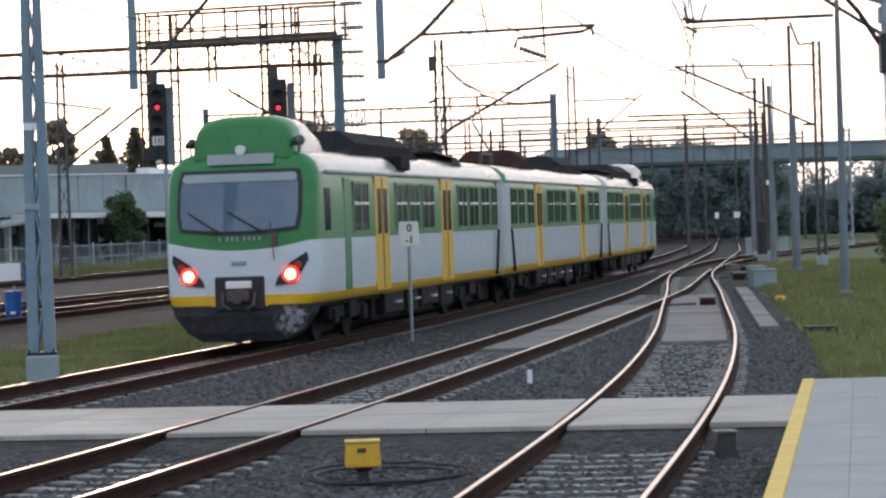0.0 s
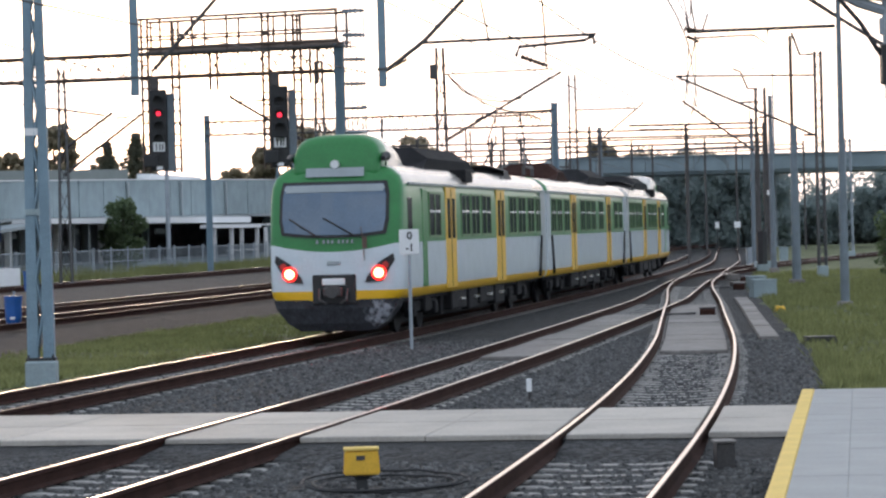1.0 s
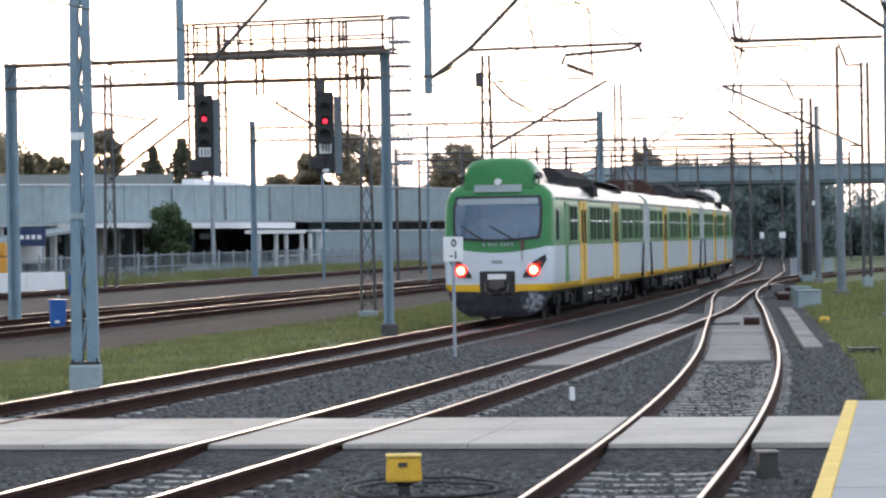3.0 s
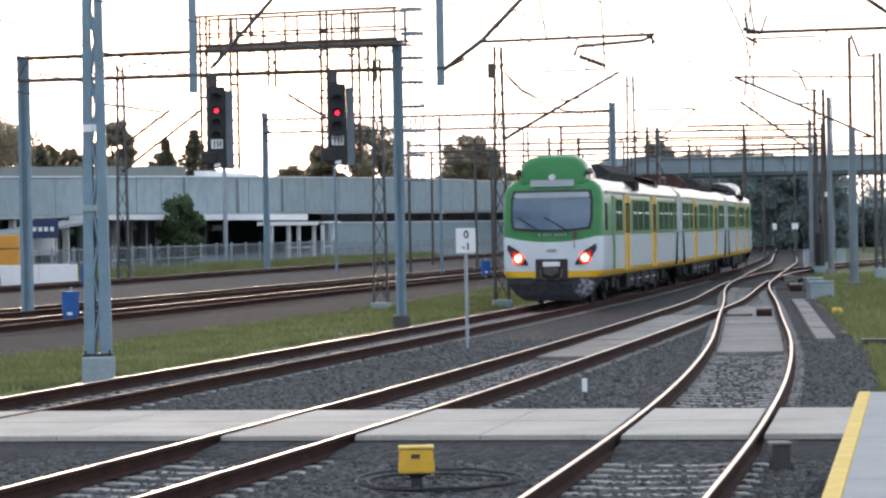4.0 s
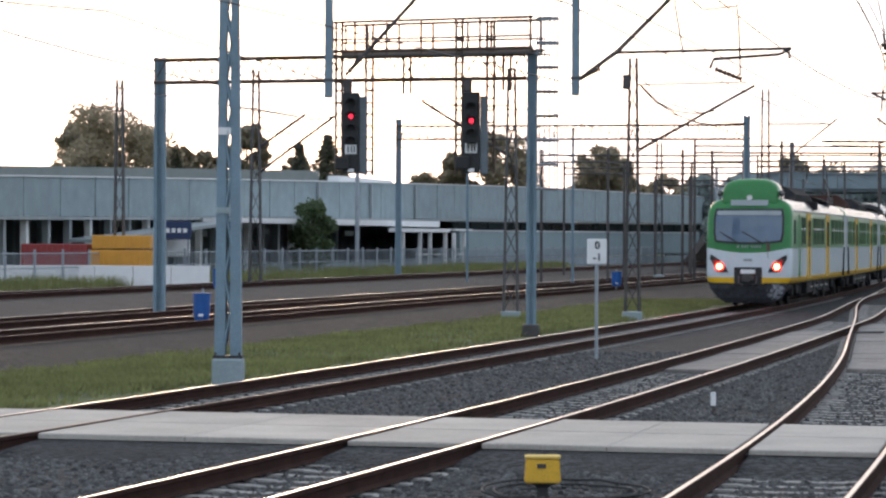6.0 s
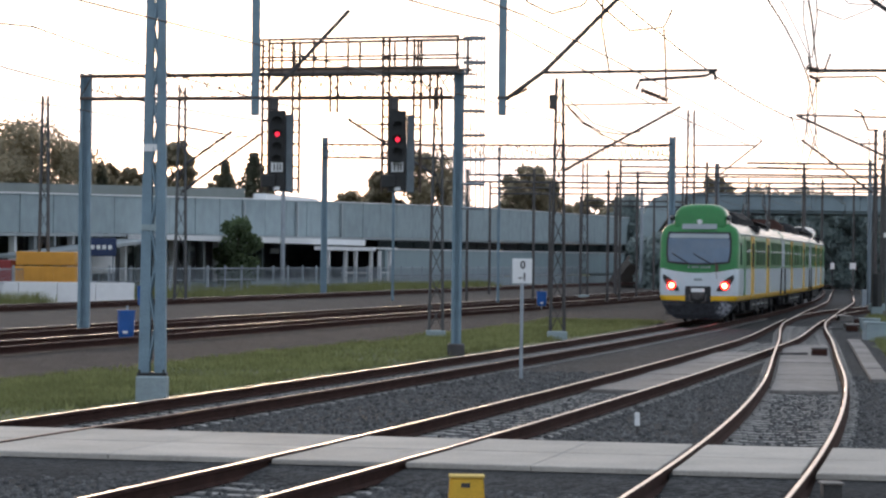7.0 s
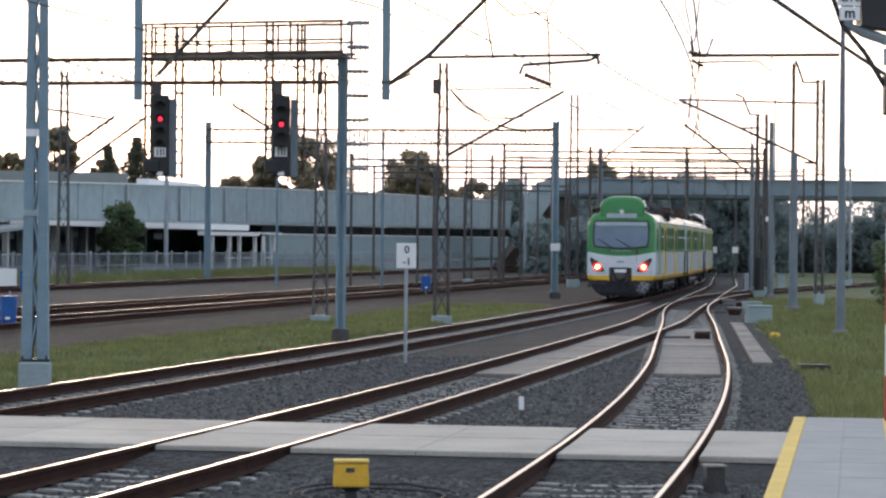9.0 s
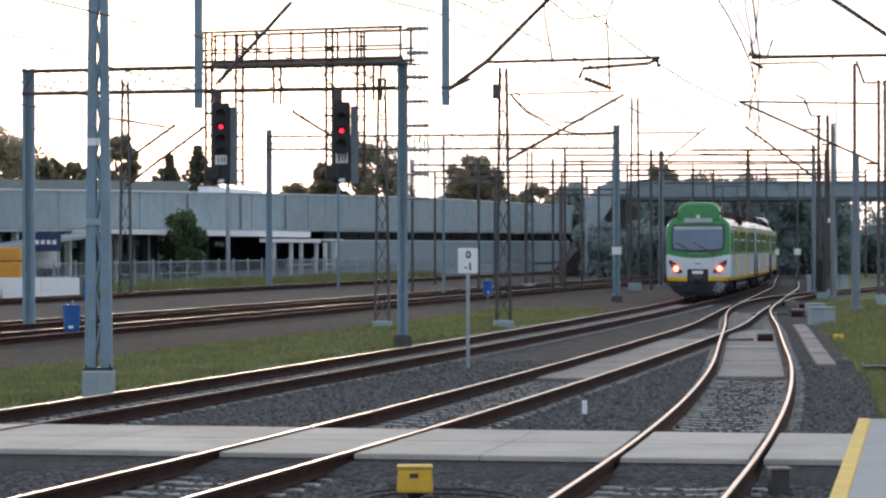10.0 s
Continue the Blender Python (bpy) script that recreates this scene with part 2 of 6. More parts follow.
# Weak red emission that imitates the bloom round the tail lamps.
TAILHALO = mat("red_bloom_halo", (0.5, 0.02, 0.02), 0.2, var=0, bump=0, glow=(1.0, 0.03, 0.02), power=1.6)
REDLIGHT = mat("lit_red_signal", (0.8, 0.05, 0.05), 0.3, var=0, bump=0, glow=(1.0, 0.02, 0.06), power=1.5)


# ---------------------------------------------------------------- mesh helpers
def part(name, bm, material, parent=None, label="", smooth=False):
    me = bpy.data.meshes.new(name)
    bm.normal_update()
    bm.to_mesh(me)
    bm.free()
    for m in (material if isinstance(material, (list, tuple)) else [material]):
        me.materials.append(m)
    if smooth:
        me.shade_smooth()
    ob = new(name, me)
    ob.parent = parent
    if label:
        ob["label"] = label
    return ob


def thing(name, at, label, category, group="", kind="", rz=0):
    e = new(name)
    e.matrix_basis = pose(*at, 0, 0, rz)
    e.empty_display_size = 0.2
    return tagged(e, label, category, group, kind)


def box(bm, x0, x1, y0, y1, z0, z1, chamfer=0.0, m=0):
    g = bmesh.ops.create_cube(bm, size=1)
    vs = g["verts"]
    bmesh.ops.scale(bm, vec=(x1 - x0, y1 - y0, z1 - z0), verts=vs)
    bmesh.ops.translate(bm, vec=((x0 + x1) / 2, (y0 + y1) / 2, (z0 + z1) / 2), verts=vs)
    fs = {f for v in vs for f in v.link_faces}
    for f in fs:
        f.material_index = m
    if chamfer:
        es = list({e for v in vs for e in v.link_edges})
        bmesh.ops.bevel(bm, geom=es, offset=chamfer, segments=2, affect="EDGES", profile=0.5)
    return bm


def tube(bm, pts, r, sides=6, r1=None):
    """A round bar through the points, tapering from r to r1."""
    pts = [Vector(p) for p in pts]
    rings = []
    for i, p in enumerate(pts):
        d = (pts[min(i + 1, len(pts) - 1)] - pts[max(i - 1, 0)]).normalized()
        u = d.cross(Vector((0, 0, 1)) if abs(d.z) < 0.95 else Vector((1, 0, 0))).normalized()
        w = d.cross(u)
        rr = r + ((r1 if r1 is not None else r) - r) * i / max(1, len(pts) - 1)
        rings.append([bm.verts.new(p + (u * math.cos(k * math.tau / sides) + w * math.sin(k * math.tau / sides)) * rr) for k in range(sides)])
    for a0, b0 in zip(rings, rings[1:]):
        for k in range(sides):
            bm.faces.new((a0[k], a0[(k + 1) % sides], b0[(k + 1) % sides], b0[k]))
    bm.faces.new(rings[0][::-1])
    bm.faces.new(rings[-1])
    return bm


def bar(bm, p, q, w):
    """A square bar of width w from p to q."""
    return tube(bm, [p, q], w * 0.7, 4)


def B():
    return bmesh.new()


def thicken(bm, move):
    """Gives an open sheet the thickness of the vector move."""
    got = bmesh.ops.extrude_face_region(bm, geom=list(bm.faces), use_keep_orig=True)
    bmesh.ops.translate(bm, vec=move, verts=[v for v in got["geom"] if isinstance(v, bmesh.types.BMVert)])
    bmesh.ops.recalc_face_normals(bm, faces=bm.faces)


def loft(bm, rings, close=True, caps=True, index=None):
    vr = [[bm.verts.new(p) for p in r] for r in rings]
    n = len(vr[0])
    for i, (a0, b0) in enumerate(zip(vr, vr[1:])):
        for k in range(n if close else n - 1):
            f = bm.faces.new((a0[k], a0[(k + 1) % n], b0[(k + 1) % n], b0[k]))
            if index:
                f.material_index = index(f.calc_center_median(), i)
    if caps and close:
        bm.faces.new(vr[0][::-1])
        bm.faces.new(vr[-1])
    return vr


# ---------------------------------------------------------------- lines of the tracks
def smooth_line(ys, xs):
    yy = np.arange(14, 420, 1.0)
    xx = np.interp(yy, ys, xs, left=None, right=None)
    lo, hi = (xs[1] - xs[0]) / (ys[1] - ys[0]), (xs[-1] - xs[-2]) / (ys[-1] - ys[-2])
    xx = np.where(yy < ys[0], xs[0] + lo * (yy - ys[0]), np.where(yy > ys[-1], xs[-1] + hi * (yy - ys[-1]), xx))
    pad = np.r_[xx[0] - lo * np.arange(9, 0, -1), xx, xx[-1] + hi * np.arange(1, 10)]
    k = np.hanning(19)
    return yy, np.convolve(pad, k / k.sum(), "valid")


def line_a_x(y):
    return -0.000302 * y * y + 0.268 * y - 14.378


YA = np.arange(14, 420, 1.0)
LINE_A = (YA, np.array([line_a_x(min(y, 250)) + max(0, y - 250) * 0.117 for y in YA]))
LINE_B = smooth_line([24, 32.9, 42.8, 50, 58.5, 67.8, 82, 105, 125, 160, 230], [-2.75, -0.55, 1.7, 3.3, 5.12, 7.06, 9.95, 13.75, 17.3, 23.3, 33.6])
LINE_C = smooth_line([23, 29.4, 36.6, 43.8, 53.8, 66.8, 81.7, 95, 105, 125, 160, 230], [1.92, 3.2, 4.5, 5.7, 7.2, 8.9, 10.9, 12.55, 13.95, 17.3, 23.3, 33.6])
LINE_D = (YA, -9.3 + 0.232 * (YA - 64))
LINE_E = (YA, -13.2 + 0.232 * (YA - 64))
LINE_F = (YA, -14.2 + 0.225 * (YA - 92))


def at_line(line, y, off=0.0, z=0.0):
    x = np.interp(y, *line)
    s = (np.interp(y + 0.5, *line) - np.interp(y - 0.5, *line))
    n = math.hypot(1, s)
    return Vector((x + off / n, y - off * s / n, z))


def turn_line(line, y):
    return -math.degrees(math.atan(np.interp(y + 0.5, *line) - np.interp(y - 0.5, *line)))


def ground_z(u):
    """Height of the ground at u metres to the right of the train's track."""
    if u > -6.5:
        return -0.205
    if u < -20:
        return 0.3
    if u < -16:
        return -0.02 + 0.08 * (-16 - u)
    if u < -8.7:
        return -0.02
    return -0.205 + 0.185 * (-6.5 - u) / 2.2


# ---------------------------------------------------------------- ground
def ground():
    left = [-1500, -500, -150, -80, -50, -34, -31, -25, -20, -18, -16, -12, -8.7, -7.6, -6.5, -5, -3.4, -2.1, -1]
    mid = [0, 0.12, 0.25, 0.4, 0.55, 0.7, 0.85, 1]
    right = [0.5, 1.2, 2.5, 4, 6, 9, 14, 25, 60, 150, 500, 1500]
    ys = [-3000, -1200, -400, -150, -80] + list(range(-40, 14, 9)) + list(range(14, 130, 2)) + list(range(130, 260, 10)) + [260, 300, 350, 420, 600, 900, 1400, 2200, 3500]
    bm = B()
    vs = []
    for y in ys:
        yy = min(max(y, 14), 419)
        cx = np.interp(yy, *LINE_A) + (0.26 * (max(y, -150) - 14) if y < 14 else 0)
        edge = max(np.interp(yy, *LINE_C), np.interp(yy, *LINE_B)) - np.interp(yy, *LINE_A) + 2.3 + 0.25 * math.sin(y * 0.37) + 0.2 * math.sin(y * 0.9)
        us = left + [k * edge for k in mid] + [edge + k for k in right]
        vs.append([bm.verts.new((cx + u, y, ground_z(u))) for u in us])
    for j in range(len(ys) - 1):
        for i in range(len(vs[0]) - 1):
            f = bm.faces.new((vs[j][i], vs[j][i + 1], vs[j + 1][i + 1], vs[j + 1][i]))
            u, y = (left[i] + left[i + 1]) / 2 if i + 1 < len(left) else 0, (ys[j] + ys[j + 1]) / 2
            k = 2
            if i < len(left) and (-16 < u < -6.5 or (-6.5 < u < -2.1 and y > 106)):
                k = 1
            elif -31 < u < -16:
                k = 3
            elif u > -2.1 and i < len(left) + len(mid) - 1:
                k = 0
            if y > 300 or y < 14:
                k = 2 if y > 300 else 0
            f.material_index = k
    ob = part("ground", bm, [BALLAST, BALLAST_OLD, GRASS, EARTH])
    tagged(ob, "grey track ballast with strips of green and dry grass", "ground", kind="structure")


ground()


# ---------------------------------------------------------------- tracks
def rail_mesh(line, y0, y1, off, z, step=1.0):
    prof = [(-0.036, -0.004), (0.036, -0.004), (0.036, -0.045), (0.01, -0.06), (0.01, -0.14), (0.07, -0.165), (0.07, -0.172), (-0.07, -0.172), (-0.07, -0.165), (-0.01, -0.14), (-0.01, -0.06), (-0.036, -0.045)]
    ys = np.arange(y0, y1 + 0.01, step)
    bm, top = B(), B()
    loft(bm, [[at_line(line, y, off + px, z + pz) for px, pz in prof] for y in ys])
    loft(top, [[at_line(line, y, off + px, z + pz) for px, pz in ((-0.02, 0), (0.02, 0), (0.026, -0.006), (-0.026, -0.006))] for y in ys])
    return bm, top


def sleeper_mesh():
    bm = B()
    rings = []
    for x, top in ((-1.26, -0.23), (-1.05, -0.215), (-0.92, -0.176), (-0.55, -0.176), (-0.38, -0.192), (0.38, -0.192), (0.55, -0.176), (0.92, -0.176), (1.05, -0.215), (1.26, -0.23)):
        rings.append([(x, -0.085, top), (x, -0.13, -0.34), (x, 0.13, -0.34), (x, 0.085, top)])
    loft(bm, rings)
    me = bpy.data.meshes.new("sleeper")
    bmesh.ops.recalc_face_normals(bm, faces=bm.faces)
    bm.to_mesh(me)
    bm.free()
    me.materials.append(SLEEPER)
    return me


SLEEPER_MESH = sleeper_mesh()


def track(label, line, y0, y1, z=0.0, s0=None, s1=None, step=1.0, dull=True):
    e = thing("railway_track", (0, 0, 0), label, "railway track", "tracks of the station throat")
    for off in (-0.7535, 0.7535):
        bm, top = rail_mesh(line, y0, y1, off, z, step)
        r = part("rail", bm, RUST, e)
        # Right-hand rails of dull tracks take the glint-free head colour.
        part("rail_head", top, SHADEDHEAD if dull and off > 0 else POLISHED, r, "running surface with the sky glint toned out" if dull and off > 0 else "worn bright running surface")
    if s0 is not None:
        y = s0
        while y < s1:
            if not (31.0 < y - 0.0 + 0.25 * np.interp(y, *line) < 36.2):
                o = new("sleeper", SLEEPER_MESH)
                o.parent = e
                p = at_line(line, y, 0, z)
                o.matrix_basis = pose(p.x, p.y, p.z - 0.01, 0, 0, turn_line(line, y) + random.uniform(-0.4, 0.4))
            y += 0.6
    return e


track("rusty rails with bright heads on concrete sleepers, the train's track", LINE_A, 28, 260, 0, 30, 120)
track("rusty rails with bright heads on concrete sleepers, joining at the switch", LINE_B, 19, 110, 0, 20, 84, dull=False)
track("curved rusty rails with bright heads on concrete sleepers", LINE_C, 17, 300, 0, 18, 106, dull=False)
LINE_G = smooth_line([112, 120, 130, 142, 160, 185, 230], [15.1, 16.6, 18.9, 22.4, 28.5, 38.0, 57.0])
track("siding curving away beyond the switch", LINE_G, 112, 240, 0, dull=False)
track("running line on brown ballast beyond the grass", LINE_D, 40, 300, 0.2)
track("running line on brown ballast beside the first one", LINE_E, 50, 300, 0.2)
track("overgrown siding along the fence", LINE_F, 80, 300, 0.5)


# ---------------------------------------------------------------- train
S_START = [(0, 51.4), (0.5, 55.2), (1, 58.9), (1.5, 62.55), (2, 65.95), (2.5, 69.3), (3, 72.7), (4, 79.5), (5, 86.5), (5.5, 90.05), (6, 93.6), (7, 100.9), (7.5, 104.6), (8, 108.3), (8.5, 112.0), (9, 115.8), (9.5, 119.65), (10, 123.5)]
CAR_LENGTHS = (21.3, 22.6, 21.3)

PROFILE = [(1.30, 0.78), (1.39, 0.84), (1.42, 0.98), (1.43, 1.3), (1.43, 1.65), (1.43, 1.95), (1.43, 2.3), (1.43, 2.75), (1.42, 3.0), (1.40, 3.18), (1.33, 3.36), (1.15, 3.52), (0.85, 3.62), (0.45, 3.67), (0, 3.69)]


def car_body(e, length, cab):
    ring = PROFILE + [(-x, z) for x, z in PROFILE[-2::-1]]
    n = len(PROFILE)
    stations = [(0.0, 0.90, 0.16), (0.06, 0.95, 0.08), (0.18, 0.985, 0.03), (0.4, 1, 0)] if cab else [(0.05, 1, 0)]
    ys = [round(v, 2) for v in np.linspace(1.0, length - 0.12, 12)]
    rings = []
    for s, w, dip in stations:
        rings.append([(x * w, s + (0.34 * max(0, z - 1.95) ** 1.3 / 1.7 if cab else 0) * max(0, 1 - s / 1.0), z - dip * max(0, (z - 2.9) / 0.8)) for x, z in ring])
    for y in ys:
        rings.append([(x, y, z) for x, z in ring])

    def paint(c, i):
        if c.z < 0.98:
            return 2
        if c.z < 1.94:
            return 1
        if c.z > 3.2 and c.y > 0.75:
            return 3
        return 0

    bm = B()
    vr = loft(bm, rings, close=False, index=paint)
    if cab:
        cols = 10
        rows = []
        for i in range(n):
            r, l = vr[0][i].co, vr[0][len(ring) - 1 - i].co
            if i == n - 1:
                rows.append([vr[0][i]] * (cols + 1))
                continue
            row = [vr[0][i]]
            for k in range(1, cols):
                t = k / cols
                p = r.lerp(l, t)
                c = 1 - (2 * t - 1) ** 2
                p.y -= 0.1 * c
                if i == 5:
                    p.z -= 0.16 * c
                row.append(bm.verts.new(p))
            row.append(vr[0][len(ring) - 1 - i])
            rows.append(row)
        for i in range(n - 1):
            for k in range(cols):
                q = [rows[i][k], rows[i + 1][k], rows[i + 1][k + 1], rows[i][k + 1]]
                q = [v for j, v in enumerate(q) if v not in q[:j]]
                f = bm.faces.new(q)
                f.material_index = 2 if i < 2 else 1 if i < 5 else 0
    else:
        bm.faces.new(vr[0][::-1]).material_index = 1
    bm.faces.new(vr[-1]).material_index = 1
    bmesh.ops.recalc_face_normals(bm, faces=bm.faces)
    body = part("body", bm, [T_GREEN, T_WHITE, T_YELLOW, T_ROOF], e, smooth=False)
    mod = body.data
    for p in mod.polygons:
        p.use_smooth = True
    return body


def side_panel(e, name, y0, y1, z0, z1, material, proud, side, label="", m=0.02):
    bm = B()
    x = 1.43 * side
    box(bm, min(x - 0.02 * side, x + proud * side), max(x - 0.02 * side, x + proud * side), y0, y1, z0, z1, m)
    return part(name, bm, material, e, label)


def bogie(e, y, powered=True):
    bm = B()
    for side in (-1, 1):
        box(bm, side * 1.05 - 0.08, side * 1.05 + 0.08, y - 1.7, y + 1.7, 0.42, 0.66, 0.03)
        for w in (-1.3, 1.3):
            box(bm, side * 1.08 - 0.12, side * 1.08 + 0.12, y + w - 0.2, y + w + 0.2, 0.32, 0.62, 0.05)
        box(bm, side * 1.1 - 0.14, side * 1.1 + 0.14, y - 0.35, y + 0.35, 0.4, 0.8, 0.05)
    box(bm, -1.0, 1.0, y - 0.4, y + 0.4, 0.4, 0.75)
    b = part("bogie", bm, T_UNDER, e)
    for w in (-1.3, 1.3):
        bm = B()
        for side in (-1, 1):
            tube(bm, [(side * 0.68, y + w, 0.46), (side * 0.79, y + w, 0.46)], 0.46, 20)
        tube(bm, [(-0.7, y + w, 0.46), (0.7, y + w, 0.46)], 0.09, 8)
        part("wheelset", bm, T_UNDER, b)


def roof_unit(e, y0, y1, w, z1, material, label):
    bm = B()
    rings = []
    for y, k in ((y0, 0.0), (y0 + 0.9, 1.0), (y1 - 1.2, 1.0), (y1, 0.12)):
        zt = 3.55 + (z1 - 3.55) * max(k, 0.06)
        rings.append([(-w, y, 3.45), (-w, y, 3.5 + (zt - 3.5) * 0.55), (-w * 0.6, y, zt), (w * 0.6, y, zt), (w, y, 3.5 + (zt - 3.5) * 0.55), (w, y, 3.45)])
    loft(bm, rings)
    part("roof_unit", bm, material, e, label)


def window_set(e, y0, y1, side, z0=2.08, z1=2.98):
    w = side_panel(e, "window", y0, y1, z0, z1, GLASS, 0.006, side, m=0.0)
    bm = B()
    x = 1.43 * side
    xa, xb = min(x, x + 0.02 * side), max(x, x + 0.02 * side)
    for za, zb, ya, yb in ((z0 - 0.05, z0, y0 - 0.05, y1 + 0.05), (z1, z1 + 0.05, y0 - 0.05, y1 + 0.05), (z0, z1, y0 - 0.05, y0), (z0, z1, y1, y1 + 0.05)):
        box(bm, xa, xb, ya, yb, za, zb)
    mid = (y0 + y1) / 2
    box(bm, xa, xb, mid - 0.03, mid + 0.03, z0, z1)
    part("window_frame", bm, GREENFRAME, w)
    bm = B()
    for ya, yb in ((y0 + 0.04, mid - 0.07), (mid + 0.07, y1 - 0.04)):
        box(bm, min(x, x + 0.03 * side), max(x, x + 0.03 * side), ya, yb, 2.57, 2.63, 0.008)
    part("transom", bm, BARE, w, "bare metal bar of the tilting pane")


def door(e, y, side, wide=1.35):
    d = side_panel(e, "door", y - wide / 2, y + wide / 2, 0.86, 3.16, T_YELLOW, 0.012, side, "yellow passenger door")
    for k in (-1, 1):
        bm = B()
        x = 1.43 * side
        box(bm, min(x, x + 0.02 * side), max(x, x + 0.02 * side), y + k * 0.31 - 0.17, y + k * 0.31 + 0.17, 2.0, 2.9, 0.0)
        part("door_window", bm, GLASS, d)
    bm = B()
    x = 1.43 * side
    box(bm, min(x, x + 0.022 * side), max(x, x + 0.022 * side), y - 0.012, y + 0.012, 0.9, 3.1)
    part("rubber_seal", bm, RUBBER, d)


def cab_front(e):
    # windscreen, its frame and wipers
    def fy(x, z, k=0.0):
        c = max(0, 1 - (x / 1.3) ** 2)
        return 0.34 * max(0, z - 1.95) ** 1.3 / 1.7 - 0.1 * c - k

    def sheet(x0, x1, z0, z1, k, nx=8, nz=4, sag=0.0, corner=0.12):
        bm = B()
        vs = []
        for j in range(nz + 1):
            row = []
            for i in range(nx + 1):
                x, z = x0 + (x1 - x0) * i / nx, z0 + (z1 - z0) * j / nz
                edge = abs(2 * j / nz - 1)
                x *= 1 - corner * max(0, edge - 0.6) if edge > 0.9 else 1
                z -= sag * (1 - (x / x1) ** 2) * (1 - j / nz)
                row.append(bm.verts.new((x, fy(x, z, k), z)))
            vs.append(row)
        for j in range(nz):
            for i in range(nx):
                bm.faces.new((vs[j][i], vs[j][i + 1], vs[j + 1][i + 1], vs[j + 1][i]))
        thicken(bm, (0, 0.012, 0))
        return bm

    part("windscreen_seal", sheet(-1.17, 1.17, 2.16, 3.26, 0.025, sag=0.08), BLACK, e, "black rubber windscreen surround")
    w = part("windscreen", sheet(-1.1, 1.1, 2.22, 3.2, 0.045, sag=0.08), SHIELD, e, "large one-piece windscreen coloured like reflected sky")
    part("sun_blind", sheet(-1.08, 1.08, 3.04, 3.19, 0.058, nz=2), GREYFRAME, w)
    for x0, x1 in ((-0.95, -0.3), (-0.2, 0.5)):
        bm = B()
        tube(bm, [(x0, fy(x0, 2.62, 0.08), 2.5), ((x0 + x1) / 2, fy(x1, 2.3, 0.08), 2.3), (x1, fy(x1, 2.1, 0.07), 2.1)], 0.018, 5)
        part("wiper", bm, BLACK, w)
    part("destination_panel", sheet(-0.62, 0.62, 3.36, 3.55, 0.02, nz=1, corner=0), GREYFRAME, e, "unlit grey destination display")
    # dome over the cab
    bm = B()
    rings = []
    for s, w0, h in ((0.34, 0.84, 0.55), (0.4, 0.92, 0.66), (0.6, 0.95, 0.74), (1.2, 0.95, 0.78), (2.2, 0.92, 0.76), (3.2, 0.86, 0.5), (3.9, 0.8, 0.1)):
        ring = []
        for k in range(13):
            a0 = math.pi * k / 12
            cx, sx = math.cos(a0), math.sin(a0)
            ring.append((w0 * math.copysign(abs(cx) ** 0.55, cx), s + 0.1 * sx * (s < 0.5), 3.5 + h * abs(sx) ** 0.6))
        rings.append(ring + [(-w0, s, 3.3), (w0, s, 3.3)])
    loft(bm, rings, index=lambda c, i: 0 if i < 3 else 1)
    bmesh.ops.recalc_face_normals(bm, faces=bm.faces)
    dome = part("roof_dome", bm, [T_GREEN, T_ROOF], e, "rounded green fairing over the cab", smooth=True)
    bm = B()
    tube(bm, [(0, 0.22, 3.62), (0, 0.36, 3.62)], 0.09, 14)
    part("marker_lamp", bm, WHITE, dome, "unlit round white lamp")
    for sx in (-1, 1):
        bm = B()
        tube(bm, [(sx * 1.02, 0.35, 3.72), (sx * 1.02, 0.7, 3.78)], 0.05, 10, 0.1)
        tube(bm, [(sx * 1.02, 0.6, 3.5), (sx * 1.02, 0.6, 3.74)], 0.02, 6)
        part("horn", bm, BLACK, dome)
        # lamp clusters, slanting up outwards
        bm = B()
        pts = [(0.66, 1.14), (1.02, 1.17), (1.28, 1.6), (1.25, 1.74), (0.94, 1.55), (0.7, 1.26)]
        ring = []
        for k in (0.035, -0.03):
            ring.append([bm.verts.new((sx * px, fy(px, pz, k) + 0.07 * max(0, px - 0.9), pz)) for px, pz in pts])
        bm.faces.new(ring[0])
        for i in range(6):
            j = (i + 1) % 6
            bm.faces.new((ring[0][i], ring[0][j], ring[1][j], ring[1][i]))
        bmesh.ops.recalc_face_normals(bm, faces=bm.faces)
        lamp = part("headlight", bm, BLACK, e, "dark slanted lamp cluster with a lit tail lamp")
        bm = B()
        tube(bm, [(sx * 0.95, fy(0.95, 1.34, 0.06), 1.34), (sx * 0.95, fy(0.95, 1.34, 0.0), 1.34)], 0.102, 18)
        part("tail_lamp", bm, TAIL, lamp, "glowing red tail lamp")
        # Added glowing disc for the bloom, not a part of the lamp.
        bm = B()
        tube(bm, [(sx * 0.95, fy(0.95, 1.34, 0.05), 1.34), (sx * 0.95, fy(0.95, 1.34, 0.0), 1.34)], 0.16, 18)
        part("bloom_ring", bm, TAILHALO, lamp, "glowing red disc standing in for the lamp's bloom")
        bm = B()
        tube(bm, [(sx * 1.09, fy(1.09, 1.47, 0.055), 1.5), (sx * 1.09, fy(1.09, 1.47, 0.0), 1.5)], 0.07, 12)
        part("lamp_lens", bm, RED, lamp)
    # coupler recess and coupler
    bm = B()
    box(bm, -0.46, 0.46, -0.14, 0.1, 0.7, 1.32, 0.03)
    part("coupler_recess", bm, BLACK, e)
    bm = B()
    box(bm, -0.24, 0.24, -0.2, 0.0, 1.1, 1.24, 0.02)
    part("coupler_cover", bm, WHITE, e)
    bm = B()
    box(bm, -0.2, 0.2, -0.34, 0.0, 0.86, 1.06, 0.04)
    tube(bm, [(0, -0.36, 0.96), (0, 0, 0.96)], 0.13, 12)
